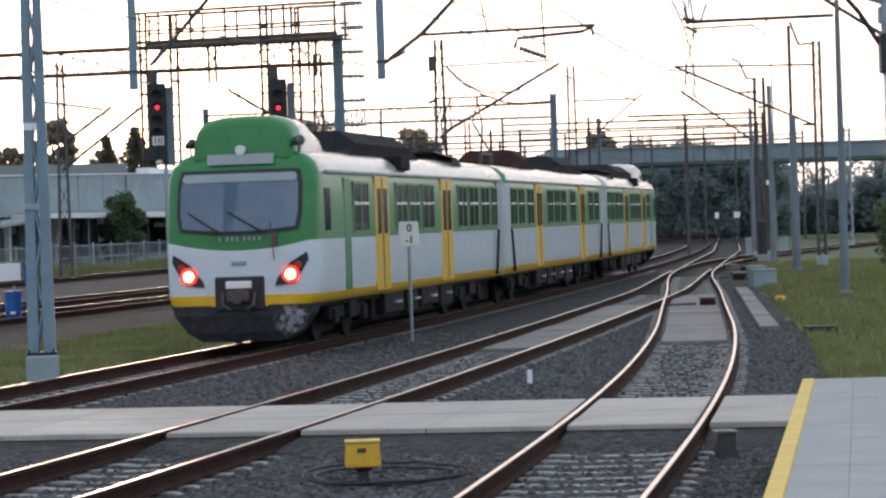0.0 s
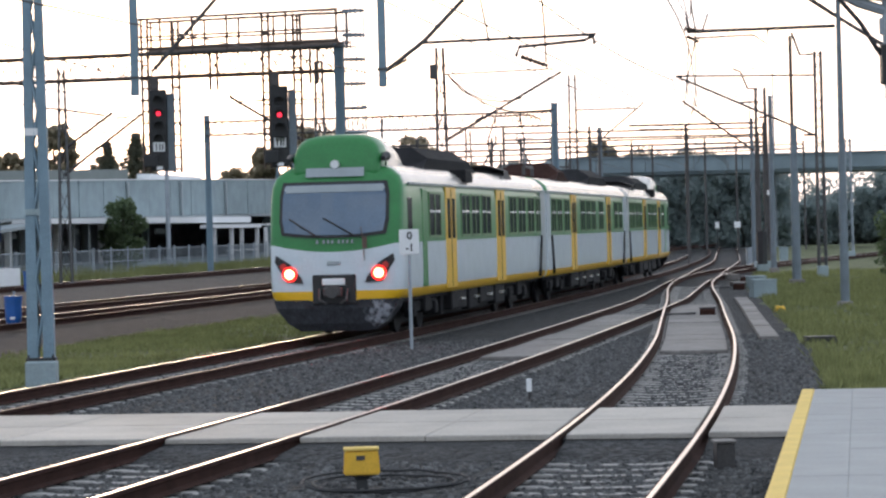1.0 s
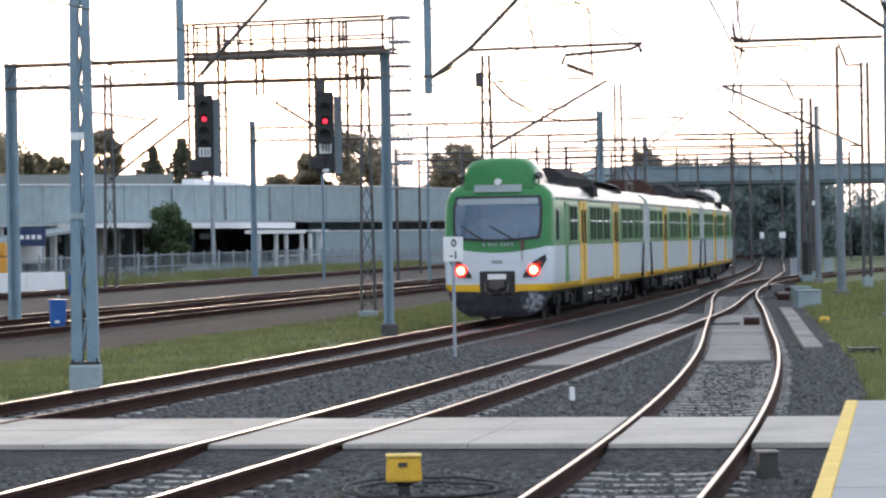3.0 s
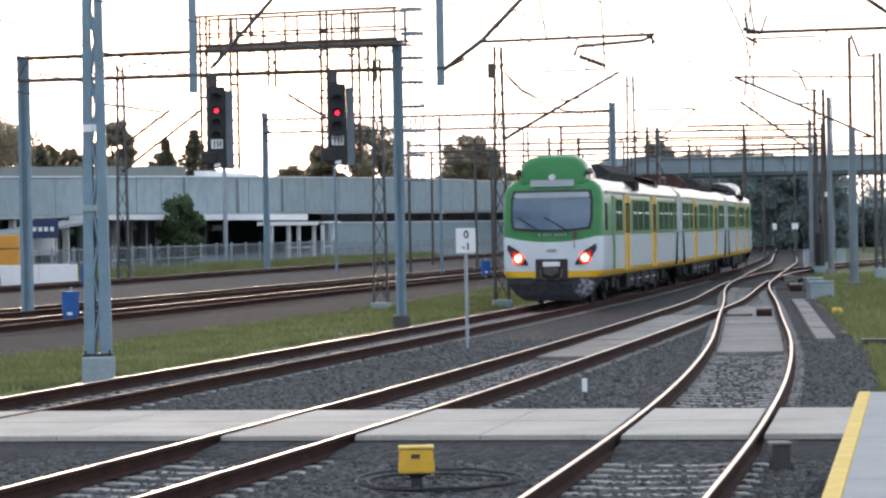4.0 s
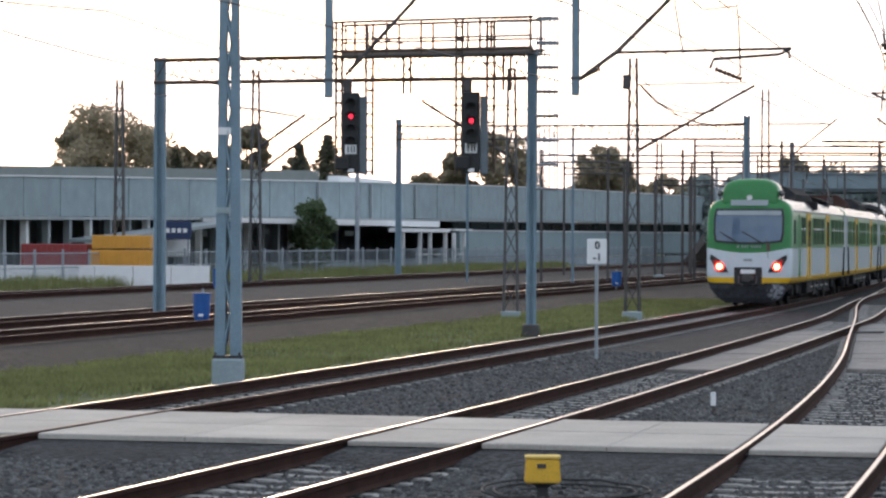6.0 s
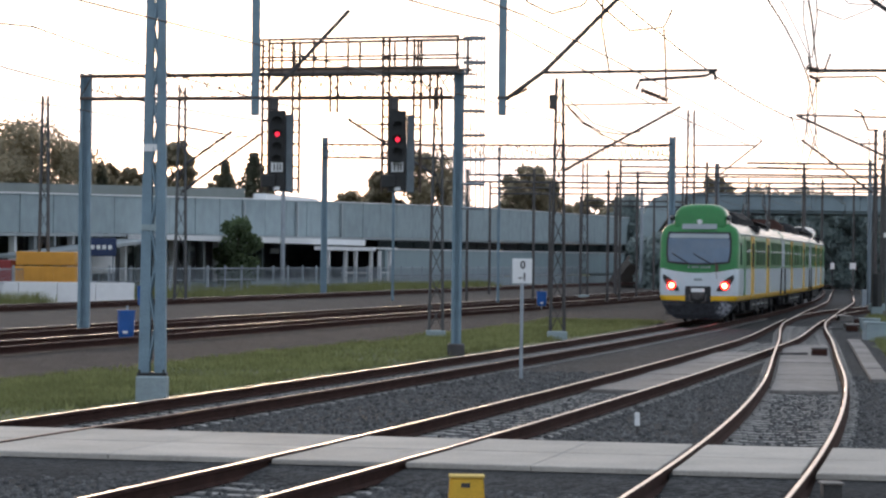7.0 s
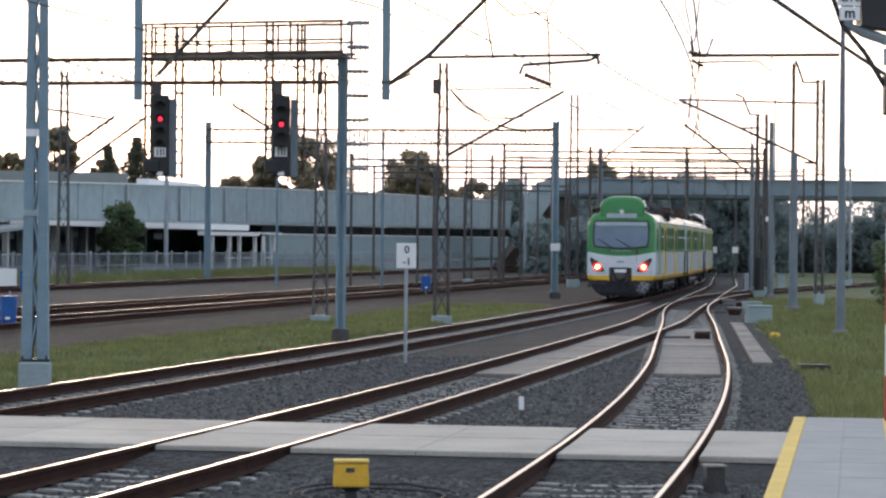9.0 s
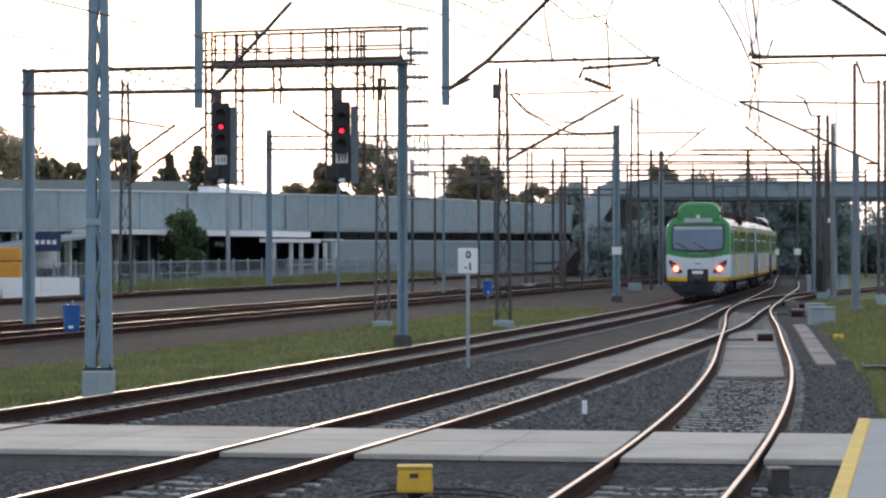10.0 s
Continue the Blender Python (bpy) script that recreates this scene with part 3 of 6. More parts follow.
    tube(bm, [(-0.3, -0.16, 1.02), (-0.28, -0.26, 0.8), (-0.15, -0.25, 0.72)], 0.03, 6)
    tube(bm, [(0.3, -0.16, 1.02), (0.28, -0.26, 0.8), (0.15, -0.25, 0.72)], 0.03, 6)
    part("coupler", bm, DARKSTEEL, e)
    # plough
    bm = B()
    rings = []
    for z, w, y in ((0.8, 1.36, 0.02), (0.62, 1.3, 0.0), (0.3, 1.05, 0.06), (0.14, 0.78, 0.14)):
        rings.append([(x, y - 0.12 * (1 - (x / 1.4) ** 2) + (0.5 if abs(x) == w else 0), z) for x in (-w, -w * 0.97, -w * 0.5, 0, w * 0.5, w * 0.97, w)])
    loft(bm, rings, close=False)
    thicken(bm, (0, 0.04, 0))
    bmesh.ops.recalc_face_normals(bm, faces=bm.faces)
    part("plough", bm, T_WORN, e, "scuffed dark grey snow plough")
    # class number as plain bars, emblem, little flag on the right
    for x in (-0.34, -0.2, -0.11, -0.02, 0.12, 0.21, 0.3, 0.4):
        part("number_bar", box(B(), x - 0.022, x + 0.022, -0.115, -0.08, 1.965, 2.04), GREYFRAME, e)
    bm = B()
    box(bm, -0.14, 0.14, -0.12, -0.08, 1.52, 1.6, 0.01)
    part("emblem", bm, GREYFRAME, e)
    bm = B()
    tube(bm, [(0.66, -0.1, 1.6), (0.6, -0.12, 2.3)], 0.009, 5)
    box(bm, 0.62, 0.72, -0.13, -0.11, 1.85, 2.1)
    part("flag", bm, BROWNSTEEL, e, "small dull brown flag on a stick")


def train_car(length, cab, doors, windows, label):
    e = thing("train_car", (0, 0, 0), label, "train", "cars of the train")
    car_body(e, length, cab)
    for side in (-1, 1):
        for y in doors:
            door(e, y, side)
        for y0, y1 in windows:
            window_set(e, y0, y1, side)
        # gutter over the windows
        side_panel(e, "gutter", 0.9 if cab else 0.1, length - 0.2, 3.17, 3.22, GREYFRAME, 0.03, side, m=0)
    bogie(e, 3.9)
    bogie(e, length - 3.9)
    bm = B()
    for y0, y1, z0 in ((6.6, 8.6, 0.35), (9.0, 10.2, 0.28), (10.6, 12.6, 0.38), (12.9, 14.4, 0.3)):
        if y1 < length - 6.2:
            for side in (-1, 1):
                box(bm, side * 0.85 - 0.45, side * 0.85 + 0.45, y0, y1, z0, 0.82, 0.04)
    box(bm, -1.2, 1.2, 0.5, length - 0.3, 0.7, 0.84)
    # Two added filler boxes keep light from showing through beneath the car.
    box(bm, -0.62, 0.62, 0.6, length - 0.4, 0.16, 0.75)
    box(bm, -1.1, 1.1, 6.2, length - 6.2, 0.26, 0.8)
    part("underframe_and_filler", bm, T_UNDER, e)
    for side in (-1, 1):
        for y0, y1 in ([] if cab else [(0.06, 1.0)]) + [(length - 1.1, length - 0.14)]:
            side_panel(e, "end_panel", y0, y1, 1.0, 3.15, GREYFRAME if cab else T_WHITE, 0.008, side, "pale end panel beside the gangway", 0)
            bm = B()
            ya, yb = (y0 - 0.3, y0 + 0.1) if y0 > 5 else (y1 + 0.5, y1 + 0.1)
            # Added dark bar that draws the diagonal line at the car's end.
            tube(bm, [(side * 1.44, ya, 0.86), (side * 1.44, yb, 1.95)], 0.045, 6)
            part("slanted_bar", bm, T_UNDER, e)
    bm = B()
    for k in range(5):
        box(bm, -1.15 + 0.03 * (k % 2), 1.15 - 0.03 * (k % 2), length - 0.14 + 0.05 * k, length - 0.09 + 0.05 * k, 0.9, 3.4)
    part("bellows", bm, RUBBER, e)
    for y in (7.6, 9.6, 11.6, 13.5):
        part("step", box(B(), 1.2, 1.36, y, y + 0.55, 0.55, 0.6), BARE, e)
    return e


GROUPED = "green, white and yellow electric train car"
car_front = train_car(CAR_LENGTHS[0], True, (5.95, 13.2), ((3.25, 4.6), (7.4, 8.5), (8.8, 9.9), (10.3, 11.6), (14.7, 15.8), (16.2, 17.4), (17.9, 19.0), (19.4, 20.2)), GROUPED + ", red tail lamps lit")
cab_front(car_front)
for side in (-1, 1):
    side_panel(car_front, "cab_window", 0.75, 1.25, 2.1, 2.9, GLASS, 0.008, side)
    side_panel(car_front, "cab_door", 2.4, 2.95, 0.98, 3.1, T_GREEN, 0.01, side, "grey-green crew door")
roof_unit(car_front, 5.0, 12.6, 0.95, 4.1, ROOFBOX, "long dark equipment box on the roof")
roof_unit(car_front, 15.2, 16.6, 1.2, 3.85, DARKSTEEL, "small grey roof box")
for side in (-1, 1):
    part("roof_step", box(B(), side * 1.25 - 0.2, side * 1.25 + 0.2, 8.0, 9.0, 3.3, 3.6, 0.03), T_UNDER, car_front)

car_rear = copy_thing(car_front, Matrix())
car_rear["label"] = GROUPED + ", going ahead"

car_mid = train_car(CAR_LENGTHS[1], False, (6.6, 16.6), ((1.2, 2.2), (2.6, 3.6), (4.3, 5.4), (8.4, 9.5), (9.9, 11.0), (11.4, 12.5), (13.6, 14.8), (18.3, 19.4), (19.9, 21.0)), GROUPED + ", raised pantograph")
roof_unit(car_mid, 6.0, 9.5, 0.95, 4.15, RUST, "red-brown equipment box on the roof")
roof_unit(car_mid, 14.0, 20.5, 1.0, 4.1, ROOFBOX, "dark equipment box on the roof")


def pantograph(e, y):
    bm = B()
    for x in (-0.6, 0.6):
        tube(bm, [(x, y - 0.9, 3.7), (x, y - 0.9, 3.95)], 0.05, 8)
        tube(bm, [(x, y + 0.9, 3.7), (x, y + 0.9, 3.95)], 0.05, 8)
        tube(bm, [(x, y - 0.9, 3.95), (x, y + 0.9, 3.95)], 0.04, 6)
        tube(bm, [(x, y + 0.8, 4.0), (x * 0.7, y - 0.9, 4.75), (x * 0.6, y + 0.3, 5.45)], 0.03, 6)
        tube(bm, [(x, y - 0.8, 4.0), (x * 0.7, y + 0.7, 4.75), (x * 0.6, y + 0.3, 5.45)], 0.03, 6)
    for yy in (y + 0.15, y + 0.45):
        tube(bm, [(-0.95, yy, 5.35), (-0.7, yy, 5.48), (0.7, yy, 5.48), (0.95, yy, 5.35)], 0.025, 6)
    part("pantograph", bm, DARKSTEEL, e, "raised dark steel pantograph")


pantograph(car_mid, 2.6)


def text_on(word, size, at, parent, material, turn=0.0):
    """Raised letters on the camera's side of a plate."""
    cu = bpy.data.curves.new("lettering", "FONT")
    cu.body, cu.size, cu.extrude, cu.align_x, cu.align_y, cu.offset = word, size, 0.003, "CENTER", "CENTER", size * 0.025
    tmp = bpy.data.objects.new("lettering", cu)
    me = bpy.data.meshes.new_from_object(tmp)
    bpy.data.objects.remove(tmp)
    me.materials.clear()
    me.materials.append(material)
    ob = new("lettering", me)
    ob.parent = parent
    ob.matrix_basis = pose(*at, 90, 0, turn)
    return ob


# ---------------------------------------------------------------- crossing, switch boards, platform
def prism(pts, z0, z1, chamfer=0.0):
    bm = B()
    lo = [bm.verts.new((x, y, z0)) for x, y in pts]
    hi = [bm.verts.new((x, y, z1)) for x, y in pts]
    bm.faces.new(lo[::-1])
    bm.faces.new(hi)
    n = len(pts)
    for i in range(n):
        bm.faces.new((lo[i], lo[(i + 1) % n], hi[(i + 1) % n], hi[i]))
    bmesh.ops.recalc_face_normals(bm, faces=bm.faces)
    if chamfer:
        bmesh.ops.bevel(bm, geom=[e for e in bm.edges if e.verts[0].co.z > z1 - 1e-4 and e.verts[1].co.z > z1 - 1e-4], offset=chamfer, segments=1, affect="EDGES")
    return bm


def crossing():
    e = thing("level_crossing", (0, 0, 0), "pale concrete slab crossing laid flush between the rails", "crossing")

    def near(x):
        return 30.65 - 0.235 * x

    def edge(line, off, v):
        """Point off metres right of a track, v metres past the near edge of the crossing."""
        y = 32.0
        for _ in range(12):
            p = at_line(line, y, off)
            y += near(p.x) + v - p.y
        p = at_line(line, y, off)
        return (p.x, p.y)

    cuts = [(LINE_A, -3.2), (LINE_A, -0.84), (LINE_A, -0.68), (LINE_A, 0.68), (LINE_A, 0.84), (LINE_B, -0.84), (LINE_B, -0.68), (LINE_B, 0.68), (LINE_B, 0.84), (LINE_C, -0.84), (LINE_C, -0.68), (LINE_C, 0.68), (LINE_C, 0.84), (LINE_C, 2.0)]
    spans = [(0, 1), (2, 3), (4, 5), (6, 7), (8, 9), (10, 11), (12, 13)]
    for i, j in spans:
        wide = edge(*cuts[j], 1)[0] - edge(*cuts[i], 1)[0]
        parts = 2 if wide > 2.0 else 1
        for k in range(parts):
            for v0, v1 in ((0.0, 2.15), (2.17, 4.3)):
                a0, a1 = edge(*cuts[i], v0), edge(*cuts[j], v0)
                b0, b1 = edge(*cuts[i], v1), edge(*cuts[j], v1)
                f0, f1 = k / parts + (0.004 if k else 0), (k + 1) / parts
                q = [tuple(a0[c] + (a1[c] - a0[c]) * f for c in (0, 1)) for f in (f0, f1)] + [tuple(b0[c] + (b1[c] - b0[c]) * f for c in (0, 1)) for f in (f1, f0)]
                part("slab", prism(q, -0.075, random.uniform(-0.022, -0.008), 0.012), SLAB, e)
    for i, j in spans:
        q = [edge(*cuts[i], 0.12), edge(*cuts[j], 0.12), edge(*cuts[j], 4.2), edge(*cuts[i], 4.2)]
        # Black block carries the slabs; its colour stands in for their shadow line.
        part("shadow_bearer", prism(q, -0.32, -0.078), RUBBER, e)
        bm = B()
        ring = []
        for v, z in ((-1.7, -0.23), (-0.9, -0.13), (-0.02, -0.085), (0.1, -0.085)):
            ring.append([bm.verts.new((*edge(*cuts[i], v), z)), bm.verts.new((*edge(*cuts[j], v), z))])
        for r0, r1 in zip(ring, ring[1:]):
            bm.faces.new((r0[0], r0[1], r1[1], r1[0]))
        thicken(bm, (0, 0, -0.14))
        part("packed_ballast", bm, BALLAST, e, "ballast heaped up to the slabs")
    for line in (LINE_A, LINE_B, LINE_C):
        for side in (-1, 1):
            q = [edge(line, side * 0.6, 0.02), edge(line, side * 0.72, 0.02), edge(line, side * 0.72, 4.28), edge(line, side * 0.6, 4.28)]
            bm = prism(q if side > 0 else q[::-1], -0.3, -0.075)
            part("flangeway_rubber", bm, RUBBER, e)


crossing()




def switch_boards():
    e = thing("switch_infill", (0, 0, 0), "pale concrete boards between the rails of the switch", "track infill")
    for line, y0, y1, off, w in ((LINE_C, 51.5, 79, 0, 0.62), (LINE_B, 51, 71, 0, 0.62)):
        y = y0
        while y < y1 - 0.5:
            a0, a1 = at_line(line, y, off - w), at_line(line, y, off + w)
            b0, b1 = at_line(line, y + 2.36, off - w), at_line(line, y + 2.36, off + w)
            part("board", prism([a0.xy, a1.xy, b1.xy, b0.xy], -0.3, -0.13 + random.uniform(-0.01, 0.01), 0.015), BOARD, e)
            y += 2.4
    y = 57.0
    while y < 86:
        a0, a1 = at_line(LINE_C, y, 1.3), at_line(LINE_C, y, 1.7)
        b0, b1 = at_line(LINE_C, y + 1.94, 1.3), at_line(LINE_C, y + 1.94, 1.7)
        part("cable_cover", prism([a0.xy, a1.xy, b1.xy, b0.xy], -0.3, -0.13 + random.uniform(-0.01, 0.01), 0.015), BOARD, e)
        y += 2.0


switch_boards()


def point_machine(at, rz):
    e = thing("point_machine", at, "dark steel point machine beside the switch rail", "point machine", "point machines", rz=rz)
    bm = B()
    box(bm, -0.2, 0.2, -0.5, 0.5, 0, 0.24, 0.05)
    part("casing", bm, RUST, e)
    bm = B()
    box(bm, -0.22, 0.22, -0.42, 0.42, 0.24, 0.28, 0.02)
    part("lid", bm, DARKSTEEL, e)
    bm = B()
    tube(bm, [(-0.3, 0.15, 0.12), (-1.6, 0.15, 0.1)], 0.025, 6)
    tube(bm, [(-0.3, -0.15, 0.12), (-1.6, -0.15, 0.1)], 0.025, 6)
    part("throw_rod", bm, DARKSTEEL, e)


p = at_line(LINE_C, 71.5, 0.35)
point_machine((p.x, p.y, -0.22), -8)
p = at_line(LINE_C, 100, 1.7)
point_machine((p.x, p.y, -0.24), -10)
p = at_line(LINE_C, 112, 1.9)
point_machine((p.x, p.y, -0.24), -10)


def platform():
    e = thing("platform", (0, 0, 0), "low grey paved platform with worn yellow safety lines", "platform", kind="structure")
    d = Vector((4.54 - 3.0, 26.5 - 18.56)).normalized()
    n = Vector((d.y, -d.x))
    o = Vector((4.54, 26.5))

    def q(u, v):
        p = o - d * v + n * u
        return (p.x, p.y)

    part("side_wall", prism([q(0.06, 0.06), q(0.06, 90), q(6, 90), q(6, 0.06)], -0.3, 0.5), CONCRETE, e)
    part("edge_line", prism([q(0, 0), q(0, 90), q(0.12, 90), q(0.12, 0)], 0.46, 0.604, 0.01), LINEYELLOW, e, "worn yellow edge stones")
    part("tactile_line", prism([q(0.83, 0), q(0.83, 90), q(1.2, 90), q(1.2, 0)], 0.5, 0.602), LINEYELLOW, e, "broad yellow tactile line")
    for u0, u1 in ((0.122, 0.474), (0.476, 0.828), (1.202, 2.2), (2.202, 3.2)):
        v = 0.0
        while v < 12:
            part("paving_slab", prism([q(u0, v), q(u0, v + 0.698), q(u1, v + 0.698), q(u1, v)], 0.5, 0.6 + random.uniform(-0.0012, 0.0012)), PAVING, e)
            v += 0.7
    part("paving", prism([q(0.125, 12.62), q(0.125, 90), q(0.825, 90), q(0.825, 12.62)], 0.5, 0.599), PAVING, e)
    part("paving", prism([q(1.205, 12.62), q(1.205, 90), q(3.2, 90), q(3.2, 12.62)], 0.5, 0.599), PAVING, e)
    part("paving", prism([q(3.205, 0.05), q(3.205, 90), q(6, 90), q(6, 0.05)], 0.5, 0.599), PAVING, e)


platform()


def striped_signal():
    x, y = 5.36, 25.95
    e = thing("signal_post", (x, y, 0.6), "red and white striped signal post with dark signal backs", "signal post")
    for z0, z1, red in ((0, 0.42, 1), (0.42, 0.9, 0), (0.9, 1.37, 1), (1.37, 1.84, 0), (1.84, 2.31, 1), (2.31, 2.82, 0)):
        bm = B()
        tube(bm, [(0, 0, z0), (0, 0, z1)], 0.07, 20)
        part("red_band" if red else "white_band", bm, RED if red else WHITE, e)
    bm = B()
    tube(bm, [(0, 0, 2.82), (0, 0, 5.0)], 0.08, 16)
    tube(bm, [(0, 0, 3.3), (0, 0, 3.45)], 0.11, 16)
    part("pole", bm, GALV, e)
    bm = B()
    box(bm, -0.13, 0.35, -0.22, -0.06, 2.83, 3.2, 0.02)
    part("lamp_box", bm, BLACK, e, "black lamp box on the post")
    bm = B()
    loft(bm, [[(-0.33, -0.1, 3.66), (0.4, -0.1, 3.55), (0.4, 0.2, 3.55), (-0.33, 0.2, 3.66)], [(-0.36, -0.12, 4.05), (0.4, -0.12, 4.05), (0.4, 0.2, 4.05), (-0.36, 0.2, 4.05)]])
    bmesh.ops.recalc_face_normals(bm, faces=bm.faces)
    part("signal_head", bm, BLACK, e, "dark signal head seen from behind")
    bm = B()
    loft(bm, [[(-0.48, -0.2, 4.12), (-0.32, -0.2, 4.12), (-0.32, 0.05, 4.12), (-0.48, 0.05, 4.12)], [(-0.62, -0.3, 4.45), (-0.12, -0.3, 4.45), (-0.12, 0.2, 4.45), (-0.62, 0.2, 4.45)]])
    bmesh.ops.recalc_face_normals(bm, faces=bm.faces)
    part("lamp_hood", bm, BLACK, e)
    bm = B()
    box(bm, -0.56, -0.33, -0.1, -0.08, 3.835, 3.985, 0.008)
    pl = part("name_plate", bm, WHITE, e, "white plate lettered G10")
    text_on("G10", 0.11, (-0.445, -0.103, 3.91), pl, BLACK)
    bm = B()
    box(bm, -0.54, -0.35, -0.1, -0.08, 3.7, 3.825, 0.008)
    pl = part("letter_plate", bm, WHITE, e, "white plate lettered m")
    text_on("m", 0.13, (-0.445, -0.103, 3.765), pl, BLACK)
    bm = B()
    tube(bm, [(-0.44, 0, 4.1), (-0.44, 0, 3.66), (-0.3, 0, 3.6), (0, 0, 3.5)], 0.05, 8)
    part("bracket", bm, GALV, e)
    bm = B()
    tube(bm, [(-0.58, -0.05, 4.1), (-0.59, -0.05, 3.9), (-0.5, -0.05, 3.65), (-0.3, -0.1, 3.4), (-0.12, -0.12, 3.1)], 0.022, 8)
    part("cable", bm, RUBBER, e)


striped_signal()

# ---------------------------------------------------------------- small trackside things


def gradient_sign():
    e = thing("gradient_sign", (1.857, 57.0, -0.24), "white gradient board lettered 0 and -1 on a thin post", "sign")
    bm = B()
    tube(bm, [(0, 0, 0), (0, 0, 2.4)], 0.035, 8)
    part("post", bm, GALV, e)
    bm = B()
    box(bm, -0.2, 0.2, -0.06, -0.04, 1.955, 2.46, 0.012)
    pl = part("board", bm, WHITE, e)
    text_on("0", 0.21, (0.01, -0.063, 2.325), pl, BLACK)
    text_on("-1", 0.21, (0.01, -0.063, 2.085), pl, BLACK)


gradient_sign()


def track_plate(at, w, h):
    e = thing("track_plate", at, "small white plate on a thin post between far tracks", "sign", "small white track plates")
    bm = B()
    tube(bm, [(0, 0, 0), (0, 0, 2.45)], 0.025, 6)
    part("post", bm, DARKSTEEL, e)
    part("plate", box(B(), -w / 2, w / 2, -0.05, -0.03, 2.45 - h, 2.45, 0.01), WHITE, e)


for px, wide in ((24.5, 0.26), (25.75, 0.4)):
    track_plate((px, 172, -0.24), wide, 0.38)


def yellow_box():
    e = thing("trackside_box", (0.36, 26.2, -0.24), "yellow cable box on a dark foot in the ballast", "cable box")
    bm = B()
    loft(bm, [[(-0.06, -0.06, 0), (0.06, -0.06, 0), (0.06, 0.06, 0), (-0.06, 0.06, 0)], [(-0.05, -0.05, 0.14), (0.05, -0.05, 0.14), (0.05, 0.05, 0.14), (-0.05, 0.05, 0.14)], [(-0.11, -0.08, 0.2), (0.11, -0.08, 0.2), (0.11, 0.08, 0.2), (-0.11, 0.08, 0.2)]])
    part("foot", bm, BLACK, e)
    bm = B()
    loft(bm, [[(-0.17, -0.12, 0.19), (0.17, -0.12, 0.19), (0.17, 0.12, 0.19), (-0.17, 0.12, 0.19)], [(-0.155, -0.11, 0.42), (0.155, -0.11, 0.42), (0.155, 0.11, 0.42), (-0.155, 0.11, 0.42)]])
    bmesh.ops.recalc_face_normals(bm, faces=bm.faces)
    bmesh.ops.bevel(bm, geom=list(bm.edges), offset=0.015, segments=2, affect="EDGES")
    cap = part("housing", bm, YELLOW, e)
    bm = B()
    box(bm, -0.165, 0.165, -0.122, 0.122, 0.415, 0.44, 0.008)
    part("lid", bm, LINEYELLOW, cap)
    bm = B()
    box(bm, -0.05, 0.03, -0.125, -0.11, 0.33, 0.37)
    part("plate", bm, DARKSTEEL, cap)
    c = thing("cable_coil", (0.36, 26.2, -0.24), "loops of black cable lying on the ballast", "cable")
    rnd = random.Random(4)
    for k in range(3):
        bm = B()
        pts = []
        for i in range(25):
            a0 = i / 24 * math.tau
            r = 0.55 + 0.12 * k
            pts.append((0.18 + (r + 0.05 * math.sin(3 * a0 + k)) * math.cos(a0), 0.35 + (r * 1.5) * math.sin(a0) * 0.9, 0.03 + 0.03 * k + 0.02 * rnd.random()))
        tube(bm, pts, 0.014, 5)
        part("loop", bm, RUBBER, c)
    bm = B()
    tube(bm, [(-0.05, 0, 0.05), (-0.6, 0.1, 0.04), (-1.4, 0.5, 0.03)], 0.014, 5)
    part("loop", bm, RUBBER, c)


yellow_box()


def marker_post(at, h=0.34):
    e = thing("marker_post", at, "short white marker peg on a dark stake", "marker post", "marker posts")
    bm = B()
    tube(bm, [(0, 0, 0), (0, 0, h * 0.5)], 0.018, 6)
    part("stake", bm, DARKSTEEL, e)
    bm = B()
    box(bm, -0.035, 0.035, -0.02, 0.02, h * 0.45, h, 0.008)
    part("cap", bm, WHITE, e)


marker_post((2.89, 39.1, -0.24))
marker_post((4.35, 24.9, -0.24), 0.3)


def cabinet(name, at, size, material, label, category, rz=0, lid=None):
    w, d, h = size
    e = thing(name, at, label, category, rz=rz)
    bm = B()
    box(bm, -w / 2, w / 2, -d / 2, d / 2, 0, h * 0.92, min(w, h) * 0.05)
    part("body", bm, material, e)
    bm = B()
    box(bm, -w / 2 - 0.02, w / 2 + 0.02, -d / 2 - 0.02, d / 2 + 0.02, h * 0.92, h, 0.01)
    part("lid", bm, lid or material, e)
    return e


cabinet("cable_chest", (3.93, 27.5, -0.24), (0.18, 0.26, 0.31), DARKSTEEL, "small dark cable chest with a pale lid beside the rail", "cable chest", lid=BOARD)
cabinet("cable_chest", (14.08, 88.97, -0.24), (0.75, 0.9, 0.6), CONCRETE, "pale concrete cable chest by the grass", "cable chest")
cabinet("cable_chest", (15.59, 99.93, -0.24), (0.6, 0.9, 0.5), CONCRETE, "second pale concrete chest behind the first", "cable chest")
cabinet("relay_cabinet", (27.21, 163.85, -0.24), (0.45, 0.5, 0.9), CONCRETE, "white-grey relay cabinet at the mast feet", "cabinet")
cabinet("relay_cabinet", (23.88, 154.74, -0.24), (0.5, 0.5, 1.0), GALV, "grey relay cabinet at the mast feet", "cabinet")
cabinet("point_cover", (15.60, 104.08, -0.24), (0.55, 1.0, 0.22), DARKSTEEL, "flat dark cover over switch gear", "cover")
cabinet("cable_trough", (17.36, 118.20, -0.24), (0.55, 1.4, 0.25), BOARD, "pale concrete cable trough by the switch", "cable trough")
e = thing("drain_grate", (9.66, 54.0, -0.26), "dark metal box with ribbed sides on the gravel", "drain box")
